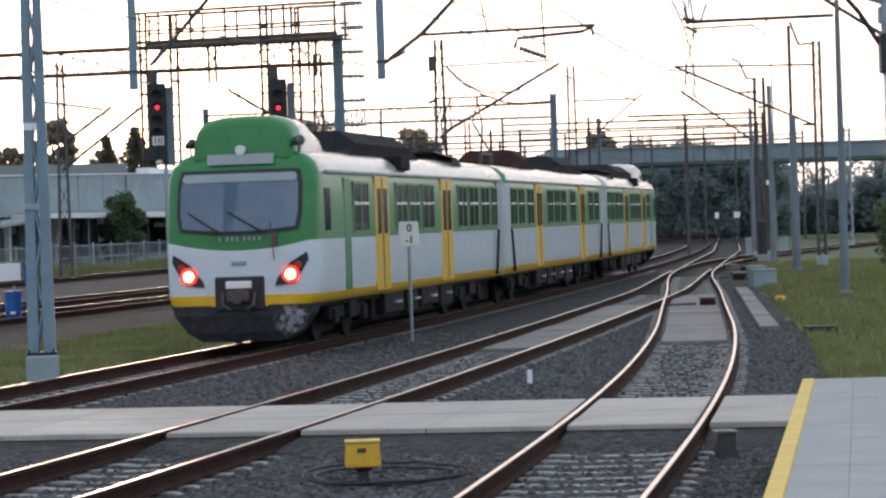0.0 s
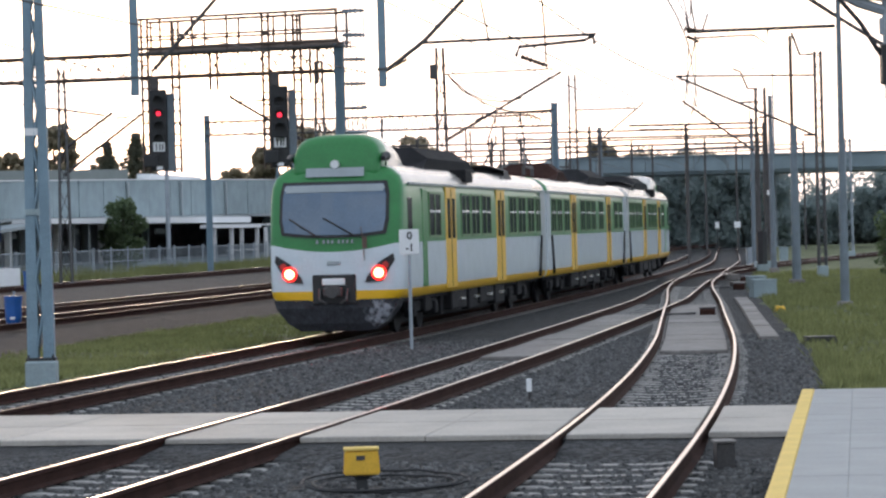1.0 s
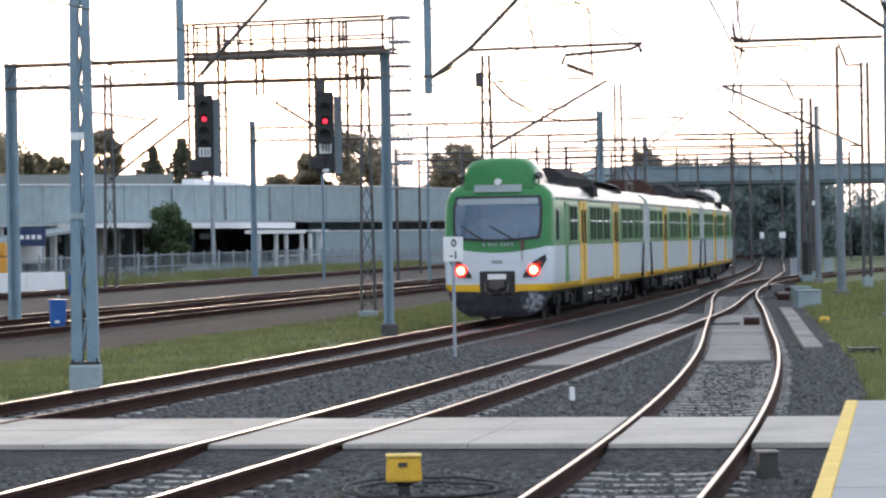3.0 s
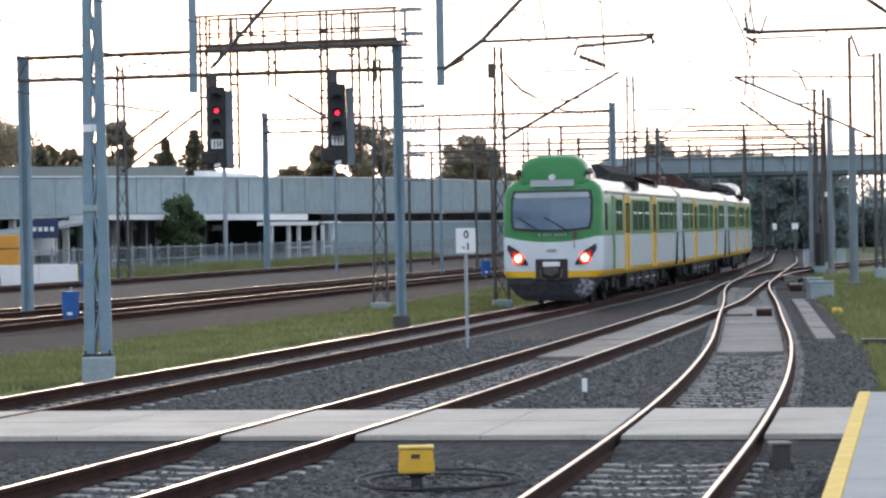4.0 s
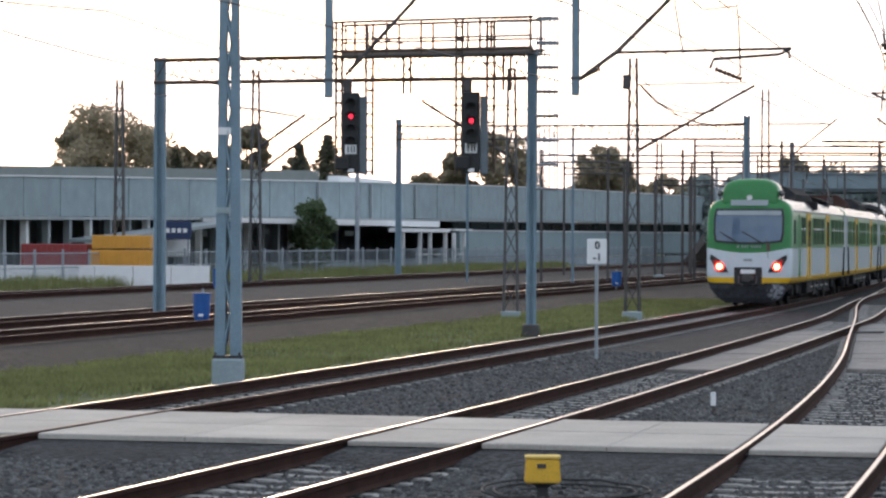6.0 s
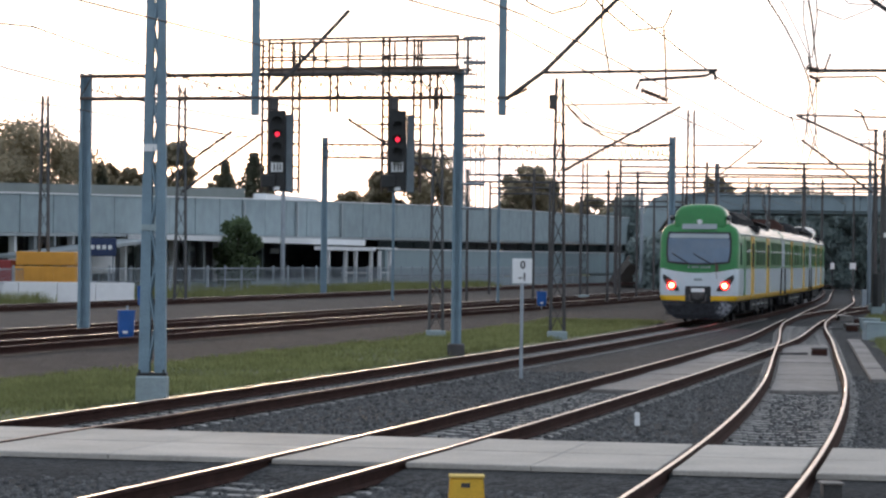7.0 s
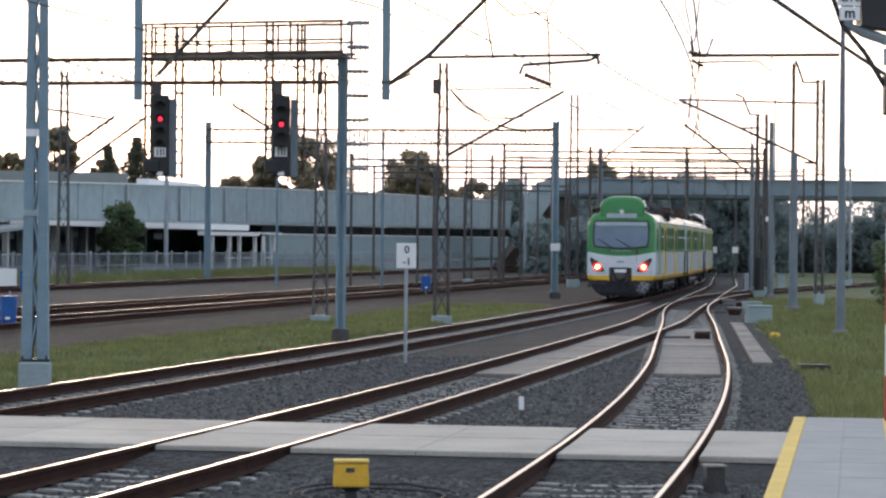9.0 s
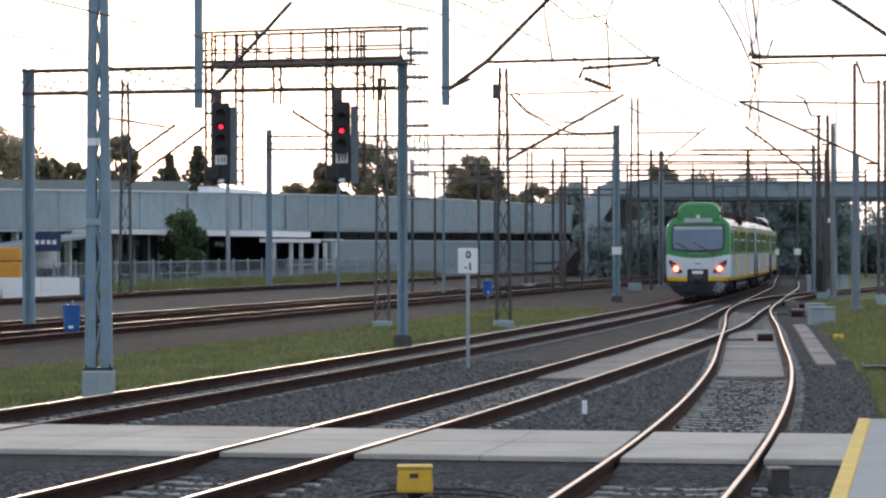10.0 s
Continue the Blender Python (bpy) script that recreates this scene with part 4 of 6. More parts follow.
for k in range(4):
    bm = B()
    box(bm, -0.33, 0.3 - 0.02 * k, -0.2, 0.2, 0.02 + 0.055 * k, 0.055 + 0.055 * k, 0.008)
    part("slat", bm, BLACK if k < 3 else DARKSTEEL, e)
bm = B()
box(bm, -0.26, 0.26, -0.15, 0.15, 0, 0.2)
part("core", bm, BLACK, e)
for at in ((12.13, 73.87, -0.24), (13.2, 62.0, -0.24)):
    e = thing("track_marker", at, "low yellow marker cap in the grass", "marker", "markers in the grass")
    bm = B()
    loft(bm, [[(0.15 * math.cos(k * math.tau / 10), 0.15 * math.sin(k * math.tau / 10), z) for k in range(10)] if r else [] for z, r in ((0, 1),)] + [[(r * math.cos(k * math.tau / 10), r * math.sin(k * math.tau / 10), z) for k in range(10)] for z, r in ((0.14, 0.15), (0.2, 0.1))])
    part("cap", bm, YELLOW, e)


def litter_bin(at, scale=1.0):
    e = thing("litter_bin", at, "round blue plastic bin hung on a post", "bin", "blue bins")
    bm = B()
    tube(bm, [(0, 0.1, 0), (0, 0.1, 0.95 * scale)], 0.03, 6)
    part("post", bm, GALV, e)
    bm = B()
    loft(bm, [[(r * math.cos(k * math.tau / 14), -0.12 + r * math.sin(k * math.tau / 14), z * scale) for k in range(14)] for r, z in ((0.17, 0.16), (0.2, 0.3), (0.22, 0.8), (0.23, 0.84))])
    part("bucket", bm, BLUE, e, smooth=False)
    bm = B()
    box(bm, -0.06, 0.06, -0.36, -0.34, 0.27 * scale, 0.33 * scale)
    part("sticker", bm, WHITE, e)


litter_bin((-7.5, 70, 0.0))
litter_bin((4.75, 120, 0.1), 0.9)
litter_bin((-9.92, 98.00, 0.31), 1.0)


# ---------------------------------------------------------------- masts
def channel_mast(at, h, w0, w1, material, label, plates=(), rz=0, foot=(0.5, 0.46), group=""):
    """Two steel channels with diagonal lacing between them on a concrete foot."""
    e = thing("catenary_mast", at, label, "mast", group or "catenary masts", rz=rz)
    bm = B()
    fw, fh = foot
    loft(bm, [[(sx * fw / 2, sy * fw / 2, z) for sx, sy in ((-1, -1), (1, -1), (1, 1), (-1, 1))] for z in (-0.2, fh - 0.03)] + [[(sx * (fw / 2 - 0.03), sy * (fw / 2 - 0.03), fh) for sx, sy in ((-1, -1), (1, -1), (1, 1), (-1, 1))]])
    part("foundation", bm, CONCRETE, e)
    bm = B()
    box(bm, -w0 * 0.55, w0 * 0.55, -w0 * 0.4, w0 * 0.4, fh, fh + 0.05)
    for sx in (-1, 1):
        for k in (-0.35, 0.35):
            tube(bm, [(sx * w0 * 0.45, k * w0, fh), (sx * w0 * 0.45, k * w0, fh + 0.1)], 0.02, 6)
    part("base_plate", bm, BLACK, e)
    for sx in (-1, 1):
        bm = B()
        k = 0.41
        a0, a1 = sx * w0 / 2, sx * w0 * (0.5 - k)
        b0, b1 = sx * w1 / 2, sx * w1 * (0.5 - k)
        d0, d1 = w0 * 0.32, w1 * 0.32
        ring = lambda o, i, d, z: [(o, -d, z), (i, -d, z), (i, -d + 0.015, z), (o - sx * 0.015, -d + 0.015, z), (o - sx * 0.015, d - 0.015, z), (i, d - 0.015, z), (i, d, z), (o, d, z)]
        loft(bm, [ring(a0, a1, d0, fh + 0.04), ring(b0, b1, d1, h)])
        bmesh.ops.recalc_face_normals(bm, faces=bm.faces)
        part("channel", bm, material, e)
    z, s = fh + 0.25, 1
    while z < h - 0.6:
        t0, t1 = (z - fh) / (h - fh), (z + 0.55 - fh) / (h - fh)
        u0, u1 = (w0 + (w1 - w0) * t0) * 0.12, (w0 + (w1 - w0) * t1) * 0.12
        for sy in (-1, 1):
            part("lacing_bar", bar(B(), (-s * u0, sy * (w0 * 0.3), z), (s * u1, sy * (w0 * 0.3 + (w1 - w0) * 0.3 * t1), z + 0.55), 0.03), material, e)
        z, s = z + 0.55, -s
    for z, hh, m in plates:
        bm = B()
        w = w0 + (w1 - w0) * z / h
        box(bm, -w * 0.5, w * 0.12, -w * 0.36 - 0.01, -w * 0.33, z, z + hh)
        part("number_plate", bm, m, e)
    return e


channel_mast((-4.56, 46.6, -0.24), 9.8, 0.44, 0.26, GREYPAINT, "tall blue-grey laced steel mast on a concrete foot", ((4.15, 0.12, WHITE), (2.85, 0.1, CONCRETE)))


def lattice_mast(at, h, w0, w1, material, label, n=9, group="lattice masts"):
    e = thing("lattice_mast", at, label, "mast", group)
    bm = B()
    box(bm, -w0 * 0.7, w0 * 0.7, -w0 * 0.7, w0 * 0.7, -0.2, 0.28, 0.03)
    part("foundation", bm, CONCRETE, e)
    cs = ((-1, -1), (1, -1), (1, 1), (-1, 1))
    for sx, sy in cs:
        bm = B()
        bar(bm, (sx * w0 / 2, sy * w0 / 2, 0.28), (sx * w1 / 2, sy * w1 / 2, h), 0.06)
        part("leg", bm, material, e)
    for i in range(n):
        z0, z1 = 0.3 + (h - 0.3) * i / n, 0.3 + (h - 0.3) * (i + 1) / n
        k0, k1 = (w0 + (w1 - w0) * i / n) / 2, (w0 + (w1 - w0) * (i + 1) / n) / 2
        for j in range(4):
            a0, b0 = cs[j], cs[(j + 1) % 4]
            if i % 2:
                a0, b0 = b0, a0
            part("lacing_bar", bar(B(), (a0[0] * k0, a0[1] * k0, z0), (b0[0] * k1, b0[1] * k1, z1), 0.022), material, e)
    return e


def pole_mast(at, h, r0, r1, material, label, group="round masts"):
    e = thing("pole_mast", at, label, "mast", group)
    bm = B()
    tube(bm, [(0, 0, 0), (0, 0, h * 0.45), (0, 0, h)], r0, 10, r1)
    part("shaft", bm, material, e)
    bm = B()
    box(bm, -r0 * 1.5, r0 * 1.5, -r0 * 1.5, r0 * 1.5, -0.25, 0.03, 0.03)
    part("foundation", bm, BOARD, e)
    return e


def rod(parent, name, pts, r, material, label=""):
    bm = B()
    o = parent.location
    tube(bm, [Vector(p) - o for p in pts], r * 1.4 if r < 0.05 else r, 6)
    return part(name, bm, material, parent, label)


def insulator(parent, p, q, r=0.09, n=7):
    """A turned rod with ribbed sheds from p to q."""
    bm = B()
    o = parent.location
    p, q = Vector(p) - o, Vector(q) - o
    d = (q - p).normalized()
    u = d.cross(Vector((0, 1, 0.1))).normalized()
    w = d.cross(u)
    rings = []
    for i in range(n):
        for f, k in ((0.05, 0.4), (0.35, 0.45), (0.5, 1.0), (0.62, 0.95), (0.68, 0.42)):
            c = p.lerp(q, (i + f) / n)
            rings.append([c + (u * math.cos(a * math.tau / 8) + w * math.sin(a * math.tau / 8)) * r * k for a in range(8)])
    loft(bm, rings)
    return part("insulator", bm, BROWNSTEEL, parent)


RUSTY_L = "slim dull steel lattice mast with cross lacing"
m4 = lattice_mast((3.87, 85.6, -0.24), 7.95, 0.42, 0.2, DARKSTEEL, "dark lattice mast with a box near its top")
bm = B()
box(bm, -0.32, -0.12, -0.12, 0.12, 7.0, 7.45, 0.02)
part("switch_box", bm, DARKSTEEL, m4)
rod(m4, "strut", [(4.0, 85.6, 4.9), (7.54, 85.60, 6.89)], 0.035, DARKSTEEL)
rod(m4, "tie", [(3.95, 85.6, 6.9), (7.31, 85.60, 6.99)], 0.02, DARKSTEEL)
insulator(m4, (4.0, 85.6, 4.9), (4.5, 85.6, 5.2))
rod(m4, "jumper", [(4.10, 85.60, 6.86), (4.53, 85.60, 6.38), (5.22, 85.60, 5.99), (5.74, 85.60, 5.77), (6.25, 85.60, 5.71), (7.29, 85.60, 5.75)], 0.018, RUBBER)
rod(m4, "jumper", [(4.10, 85.60, 6.89), (4.62, 85.60, 6.38), (5.13, 85.60, 6.11), (5.74, 85.60, 6.03), (6.34, 85.60, 6.12)], 0.018, RUBBER)
rod(m4, "jumper", [(4.0, 85.6, 7.2), (4.9, 85.6, 6.35), (5.9, 85.6, 6.05), (5.91, 85.60, 5.96)], 0.015, RUBBER)
m6 = lattice_mast((0.19, 85.11, -0.24), 7.6, 0.42, 0.2, DULLSTEEL, RUSTY_L)
rod(m6, "strut", [(0.17, 85.11, 4.68), (-2.51, 85.11, 6.36)], 0.035, DARKSTEEL)
rod(m6, "tie", [(0.16, 85.11, 6.23), (-2.30, 85.11, 6.21)], 0.02, DARKSTEEL)
m5 = lattice_mast((-9.9, 112, 0.1), 8.8, 0.45, 0.22, DULLSTEEL, RUSTY_L)
rod(m5, "strut", [(-9.73, 112.00, 5.84), (-7.92, 112.00, 7.15)], 0.045, DARKSTEEL)
rod(m5, "strut", [(-9.86, 112.00, 4.72), (-9.13, 112.00, 5.31), (-6.77, 112.00, 7.07)], 0.045, DARKSTEEL)
rod(m5, "tie", [(-10.81, 112.00, 7.30), (-10.47, 112.00, 7.39), (-9.87, 112.00, 7.31), (-8.25, 112.00, 7.05)], 0.035, DARKSTEEL)
rod(m5, "tie", [(-9.87, 112.00, 7.04), (-8.58, 112.00, 6.83)], 0.02, DARKSTEEL)
rod(m5, "tie", [(-9.73, 112.00, 5.79), (-8.00, 112.00, 5.81)], 0.02, DARKSTEEL)
rod(m5, "tie", [(-8.58, 112.00, 6.78), (-6.77, 112.00, 7.07)], 0.02, DARKSTEEL)
rod(m5, "jumper", [(-9.74, 112.00, 6.64), (-9.36, 112.00, 6.42), (-8.80, 112.00, 6.33), (-8.25, 112.00, 6.38), (-7.47, 112.00, 6.77)], 0.018, RUBBER)
lattice_mast((-15.6, 114, 0.2), 8.4, 0.4, 0.22, DULLSTEEL, RUSTY_L)
pole_mast((-7.84, 150.00, 0.60), 8.2, 0.13, 0.1, GALV, "slim galvanised mast behind the siding")
lattice_mast((8.59, 157.53, 0.00), 7.7, 0.4, 0.25, DARKSTEEL, RUSTY_L)
pole_mast((16.73, 223.77, 0.00), 8.0, 0.16, 0.13, GALV, "grey round mast by the retaining wing")
lattice_mast((14.72, 160.16, 0.00), 10.8, 0.5, 0.35, DARKSTEEL, "tall dark lattice mast beyond the train")
pole_mast((20.90, 206.25, 0.00), 9.0, 0.15, 0.12, DARKSTEEL, "dark slim mast under the wires")


# ---------------------------------------------------------------- trusses between masts
def truss_beam(e, p, q, h, d, material, panels, name="truss"):
    """A box truss from p to q (top edge), h high and d deep; zigzag lacing on its faces."""
    o = e.location
    p, q = Vector(p) - o, Vector(q) - o
    side = (q - p).cross(Vector((0, 0, 1))).normalized() * (d / 2)
    down = Vector((0, 0, -h))
    for s in (-1, 1):
        for v in (Vector(), down):
            bm = B()
            bar(bm, p + side * s + v, q + side * s + v, 0.06)
            part("chord", bm, material, e)
    bm = B()
    for i in range(panels):
        a0, b0, c0 = p.lerp(q, i / panels), p.lerp(q, (i + 0.5) / panels), p.lerp(q, (i + 1) / panels)
        for s in (-1, 1):
            bar(bm, a0 + side * s + down, b0 + side * s, 0.028)
            bar(bm, b0 + side * s, c0 + side * s + down, 0.028)
        bar(bm, a0 - side, c0 + side, 0.025)
    part(name, bm, material, e)


def portal(label, left, right, z, posts, h, panels, material):
    e = thing("catenary_portal", (left[0], left[1], 0), label, "portal", "portals over the tracks")
    o = e.location
    for (x, y), w, top in posts:
        for sx in (-1, 1):
            part("post", box(B(), x - o.x + sx * w * 0.36 - w * 0.14, x - o.x + sx * w * 0.36 + w * 0.14, y - o.y - w * 0.4, y - o.y + w * 0.4, 0, top), GREYPAINT, e)
        part("web_plate", box(B(), x - o.x - w * 0.3, x - o.x + w * 0.3, y - o.y - 0.02, y - o.y + 0.02, 0.1, top - 0.05), GREYPAINT, e)
        bm = B()
        box(bm, x - o.x - w * 0.85, x - o.x + w * 0.85, y - o.y - w * 0.85, y - o.y + w * 0.85, -0.3, 0.1, 0.04)
        part("foundation", bm, DARKSTEEL, e, "dark steel foot")
    truss_beam(e, (*left, z[0]), (*right, z[1]), h, 0.5, material, panels)
    return e


# signal gantry
G0, G1 = (-9.55, 78.0), (0.66, 70.0)
gan = portal("brown steel signal gantry with a railed walkway and ladders", G0, G1, (7.12, 6.82), ((G0, 0.32, 7.2), (G1, 0.25, 6.85)), 0.62, 13, BROWNSTEEL)


def on_gantry(px):
    """Point of the gantry's axis at a given x."""
    t = (px - G0[0]) / (G1[0] - G0[0])
    return Vector((px, G0[1] + (G1[1] - G0[1]) * t, 7.12 - 0.3 * t))


def gantry_fittings():
    o = gan.location
    xs = [-4.35, -3.75, -2.9, -2.0, -1.1, -0.5, 0.75]
    for off in (-0.55, 0.55):
        for x in xs:
            p = on_gantry(x) - o + Vector((0.25 * off, off, 0))
            bm = B()
            bar(bm, p, p + Vector((0, 0, 0.86)), 0.045)
            part("railing_post", bm, BROWNSTEEL, gan)
        for dz, w in ((0.86, 0.05), (0.4, 0.04), (0.1, 0.06)):
            a0, b0 = on_gantry(-4.4) - o, on_gantry(0.8) - o
            bm = B()
            v = Vector((0.25 * off, off, dz))
            bar(bm, a0 + v, b0 + v, w)
            part("handrail", bm, BROWNSTEEL, gan)
    bm = B()
    a0, b0 = on_gantry(-4.4) - o, on_gantry(0.8) - o
    d = (b0 - a0).normalized()
    n = d.cross(Vector((0, 0, 1))).normalized() * 0.5
    vs = [bm.verts.new(v) for v in (a0 - n, b0 - n, b0 + n, a0 + n)]
    bm.faces.new(vs)
    thicken(bm, (0, 0, -0.04))
    part("walkway", bm, DARKSTEEL, gan)
    bm = B()
    p = on_gantry(-0.15) - o
    for k in range(17):
        bar(bm, (p.x - 0.1 + 0.05 * k, p.y - 0.58 - 0.04 * k, p.z + 0.4), (p.x - 0.1 + 0.05 * k, p.y - 0.58 - 0.04 * k, p.z + 0.86), 0.006)
    for k in range(10):
        bar(bm, (p.x - 0.1, p.y - 0.58, p.z + 0.4 + 0.05 * k), (p.x + 0.7, p.y - 1.22, p.z + 0.4 + 0.05 * k), 0.006)
    part("mesh_panel", bm, GALV, gan, "fine wire mesh panel in the railing")
    # caged ladder at the end
    c = on_gantry(1.04) - o
    for k in range(7):
        a0 = math.pi * (k / 6) - 0.2
        part("cage_bar", bar(B(), (c.x + 0.26 * math.cos(a0), c.y - 0.35 * math.sin(a0), 3.4), (c.x + 0.26 * math.cos(a0), c.y - 0.35 * math.sin(a0), 7.75), 0.022), GALV, gan)
    for k in range(8):
        z = 3.45 + 0.6 * k
        bm = B()
        pts = [(c.x + 0.27 * math.cos(j / 12 * math.tau), c.y - 0.36 * math.sin(j / 12 * math.tau), z) for j in range(13)]
        tube(bm, pts, 0.03, 4)
        part("cage_hoop", bm, GALV, gan)
    # ladders and brackets round the signals
    for cx in (-3.95, -0.78):
        p = on_gantry(cx) - o
        for dx in (-0.46, -0.3, 0.32, 0.5):
            bm = B()
            bar(bm, (p.x + dx, p.y - 0.1, 3.85), (p.x + dx, p.y - 0.1, p.z + 0.86), 0.05)
            part("hanger", bm, BROWNSTEEL, gan)
        z = 3.95
        while z < p.z + 0.85:
            for s0, s1 in ((-0.46, -0.3), (0.32, 0.5)):
                part("rung", bar(B(), (p.x + s0, p.y - 0.1, z), (p.x + s1, p.y - 0.1, z), 0.032), BROWNSTEEL, gan)
            z += 0.3
    for cx in (-2.5, 0.05):
        p = on_gantry(cx) - o
        for dx in (-0.1, 0.08):
            bm = B()
            bar(bm, (p.x + dx, p.y - 0.3, 5.9), (p.x + dx, p.y - 0.3, p.z), 0.05)
            part("hanger", bm, BROWNSTEEL, gan)


gantry_fittings()


def signal(cx, top, low, lamp):
    p = on_gantry(cx)
    e = thing("railway_signal", (cx, p.y - 0.35, 0), "tall black railway signal showing a red light", "signal", "signals under the gantry")
    bm = B()
    box(bm, -0.24, 0.2, -0.1, 0.12, low, top, 0.03)
    part("board", bm, BLACK, e)
    bm = B()
    box(bm, 0.205, 0.4, -0.06, 0.16, low - 0.02, top - 0.1, 0.02)
    part("case", bm, MASTGREY, e, "grey housing beside the signal board")
    bm = B()
    box(bm, -0.22, 0.0, -0.06, 0.1, top, top + 0.32, 0.03)
    part("bracket", bm, DARKSTEEL, e)
    for i in range(4):
        z = lamp + (1 - i) * 0.33
        bm = B()
        pts = [(-0.02 + 0.13 * math.cos(k / 8 * math.pi), -0.1, z + 0.13 * math.sin(k / 8 * math.pi)) for k in range(9)]
        rings = [pts, [(x, -0.34, zz - 0.01) for x, y, zz in pts]]
        loft(bm, rings, close=False)
        thicken(bm, (0, 0, 0.012))
        part("hood", bm, BLACK, e)
        bm = B()
        tube(bm, [(-0.02, -0.125, z), (-0.02, -0.1, z)], 0.06 if i == 1 else 0.08, 14)
        part("lens", bm, REDLIGHT if i == 1 else BLACK, e, "glowing red lens" if i == 1 else "")
    bm = B()
    box(bm, -0.17, 0.13, -0.14, -0.1, low + 0.5, low + 0.74, 0.01)
    pl = part("name_plate", bm, WHITE, e, "white plate with dark bars")
    for k in (-0.09, 0.0, 0.07):
        bm = B()
        box(bm, k - 0.015, k + 0.015, -0.145, -0.139, low + 0.54, low + 0.7)
        part("bar", bm, BLACK, pl)
    bm = B()
    box(bm, -0.42, -0.05, -0.2, 0.0, low + 0.1, low + 0.42, 0.03)
    part("lower_lamp", bm, BLACK, e)
    bm = B()
    box(bm, -0.1, 0.06, -0.16, -0.1, low + 0.03, low + 0.12)
    part("foot_plate", bm, WHITE, e)


signal(-3.98, 6.0, 3.9, 5.38)
signal(-0.83, 5.9, 3.86, 5.17)

# far portal
far_portal = portal("long grey catenary portal with a zigzag truss", (-5.2, 138), (10.9, 128), (7.72, 7.43), (((-5.2, 138), 0.3, 8.1), ((10.9, 127.7), 0.3, 7.85), ((-1.8, 136), 0.12, 7.65), ((3.2, 133), 0.12, 7.5)), 0.65, 40, DARKSTEEL)


part("number_plate", box(B(), 16.1 - 0.22, 16.1 + 0.22, -10.3 - 0.17, -10.3 - 0.15, 1.95, 2.3, 0.02), WHITE, far_portal, "white plate on the mast")


# ---------------------------------------------------------------- overhead line
def drop_portal():
    y = 62.0
    e = thing("catenary_portal", (-16, y, 0), "high portal beam with hanging posts and cantilevers", "portal", "portals over the tracks")
    o = e.location
    for x in (-16.0, 18.0):
        bm = B()
        box(bm, x - o.x - 0.2, x - o.x + 0.2, -0.2, 0.2, -0.2, 9.5, 0.03)
        part("post", bm, GREYPAINT, e)
    truss_beam(e, (-16, y, 9.6), (18, y, 9.6), 0.8, 0.7, GREYPAINT, 30)
    for x, z in ((-3.88, 5.3), (1.54, 5.36)):
        bm = B()
        box(bm, x - o.x - 0.09, x - o.x + 0.09, -0.09, 0.09, z, 9.0, 0.01)
        part("hanging_post", bm, GREYPAINT, e)
        bm = B()
        box(bm, x - o.x - 0.12, x - o.x + 0.12, -0.12, 0.12, z + 0.36, z + 0.41)
        part("clamp", bm, DARKSTEEL, e)
    rod(e, "strut", [(1.62, y, 5.72), (2.46, 62.00, 6.34), (4.57, 62.00, 8.47)], 0.04, DARKSTEEL)
    insulator(e, (1.62, y, 5.72), (2.11, 62.00, 5.96), 0.07)
    rod(e, "tube", [(2.46, 62.00, 6.31), (6.26, 62.00, 6.41)], 0.028, DARKSTEEL)
    rod(e, "registration_arm", [(4.48, 62.00, 5.96), (4.56, 62.00, 6.17), (5.99, 62.00, 6.28), (6.20, 62.00, 6.37), (6.22, 62.00, 6.19)], 0.03, DARKSTEEL)
    insulator(e, (4.58, 62.00, 5.96), (5.21, 62.00, 5.72), 0.1)
    rod(e, "strut", [(-3.45, 62.00, 5.86), (-1.84, 62.00, 7.63)], 0.035, DARKSTEEL)
    insulator(e, (-3.52, 62.00, 5.81), (-3.08, 62.00, 6.23), 0.06)
    for pts in ([(1.71, 60.00, 8.10), (2.01, 60.00, 7.67), (2.53, 60.00, 7.43), (3.16, 60.00, 7.61), (3.66, 60.00, 8.12)],
                [(3.15, 60.00, 8.14), (3.58, 60.00, 7.60), (4.19, 60.00, 7.09), (4.91, 60.00, 7.17), (5.09, 60.00, 7.56)],
                [(3.61, 60.00, 7.78), (3.59, 60.00, 7.18), (3.77, 60.00, 6.16)],
                [(4.91, 60.00, 7.14), (4.95, 60.00, 6.59), (4.98, 60.00, 5.69)]):
        rod(e, "jumper", pts, 0.016, RUBBER)


drop_portal()

# cantilever over the curved track
p1 = pole_mast((14.55, 77.5, -0.1), 9.0, 0.13, 0.06, MASTGREY, "blue-grey round mast carrying a cantilever")
rod(p1, "tube", [(10.34, 77.50, 7.47), (14.45, 77.50, 7.54)], 0.04, DARKSTEEL)
rod(p1, "stay", [(10.82, 77.50, 10.26), (14.45, 77.50, 7.84)], 0.045, DARKSTEEL)
rod(p1, "stay", [(14.45, 77.50, 7.84), (15.77, 77.50, 6.99)], 0.04, DARKSTEEL)
rod(p1, "registration_arm", [(10.57, 77.50, 7.29), (12.19, 77.50, 7.34), (12.57, 77.50, 7.07), (12.58, 77.50, 7.46)], 0.022, DARKSTEEL)
insulator(p1, (10.26, 77.50, 7.57), (10.77, 77.50, 7.45), 0.11)
insulator(p1, (10.34, 77.50, 7.35), (10.68, 77.50, 7.17), 0.09)
rod(p1, "horn", [(10.41, 77.50, 7.47), (10.33, 77.50, 7.88)], 0.03, DARKSTEEL)
rod(p1, "horn", [(10.77, 77.50, 7.48), (10.93, 77.50, 7.95)], 0.02, DARKSTEEL)
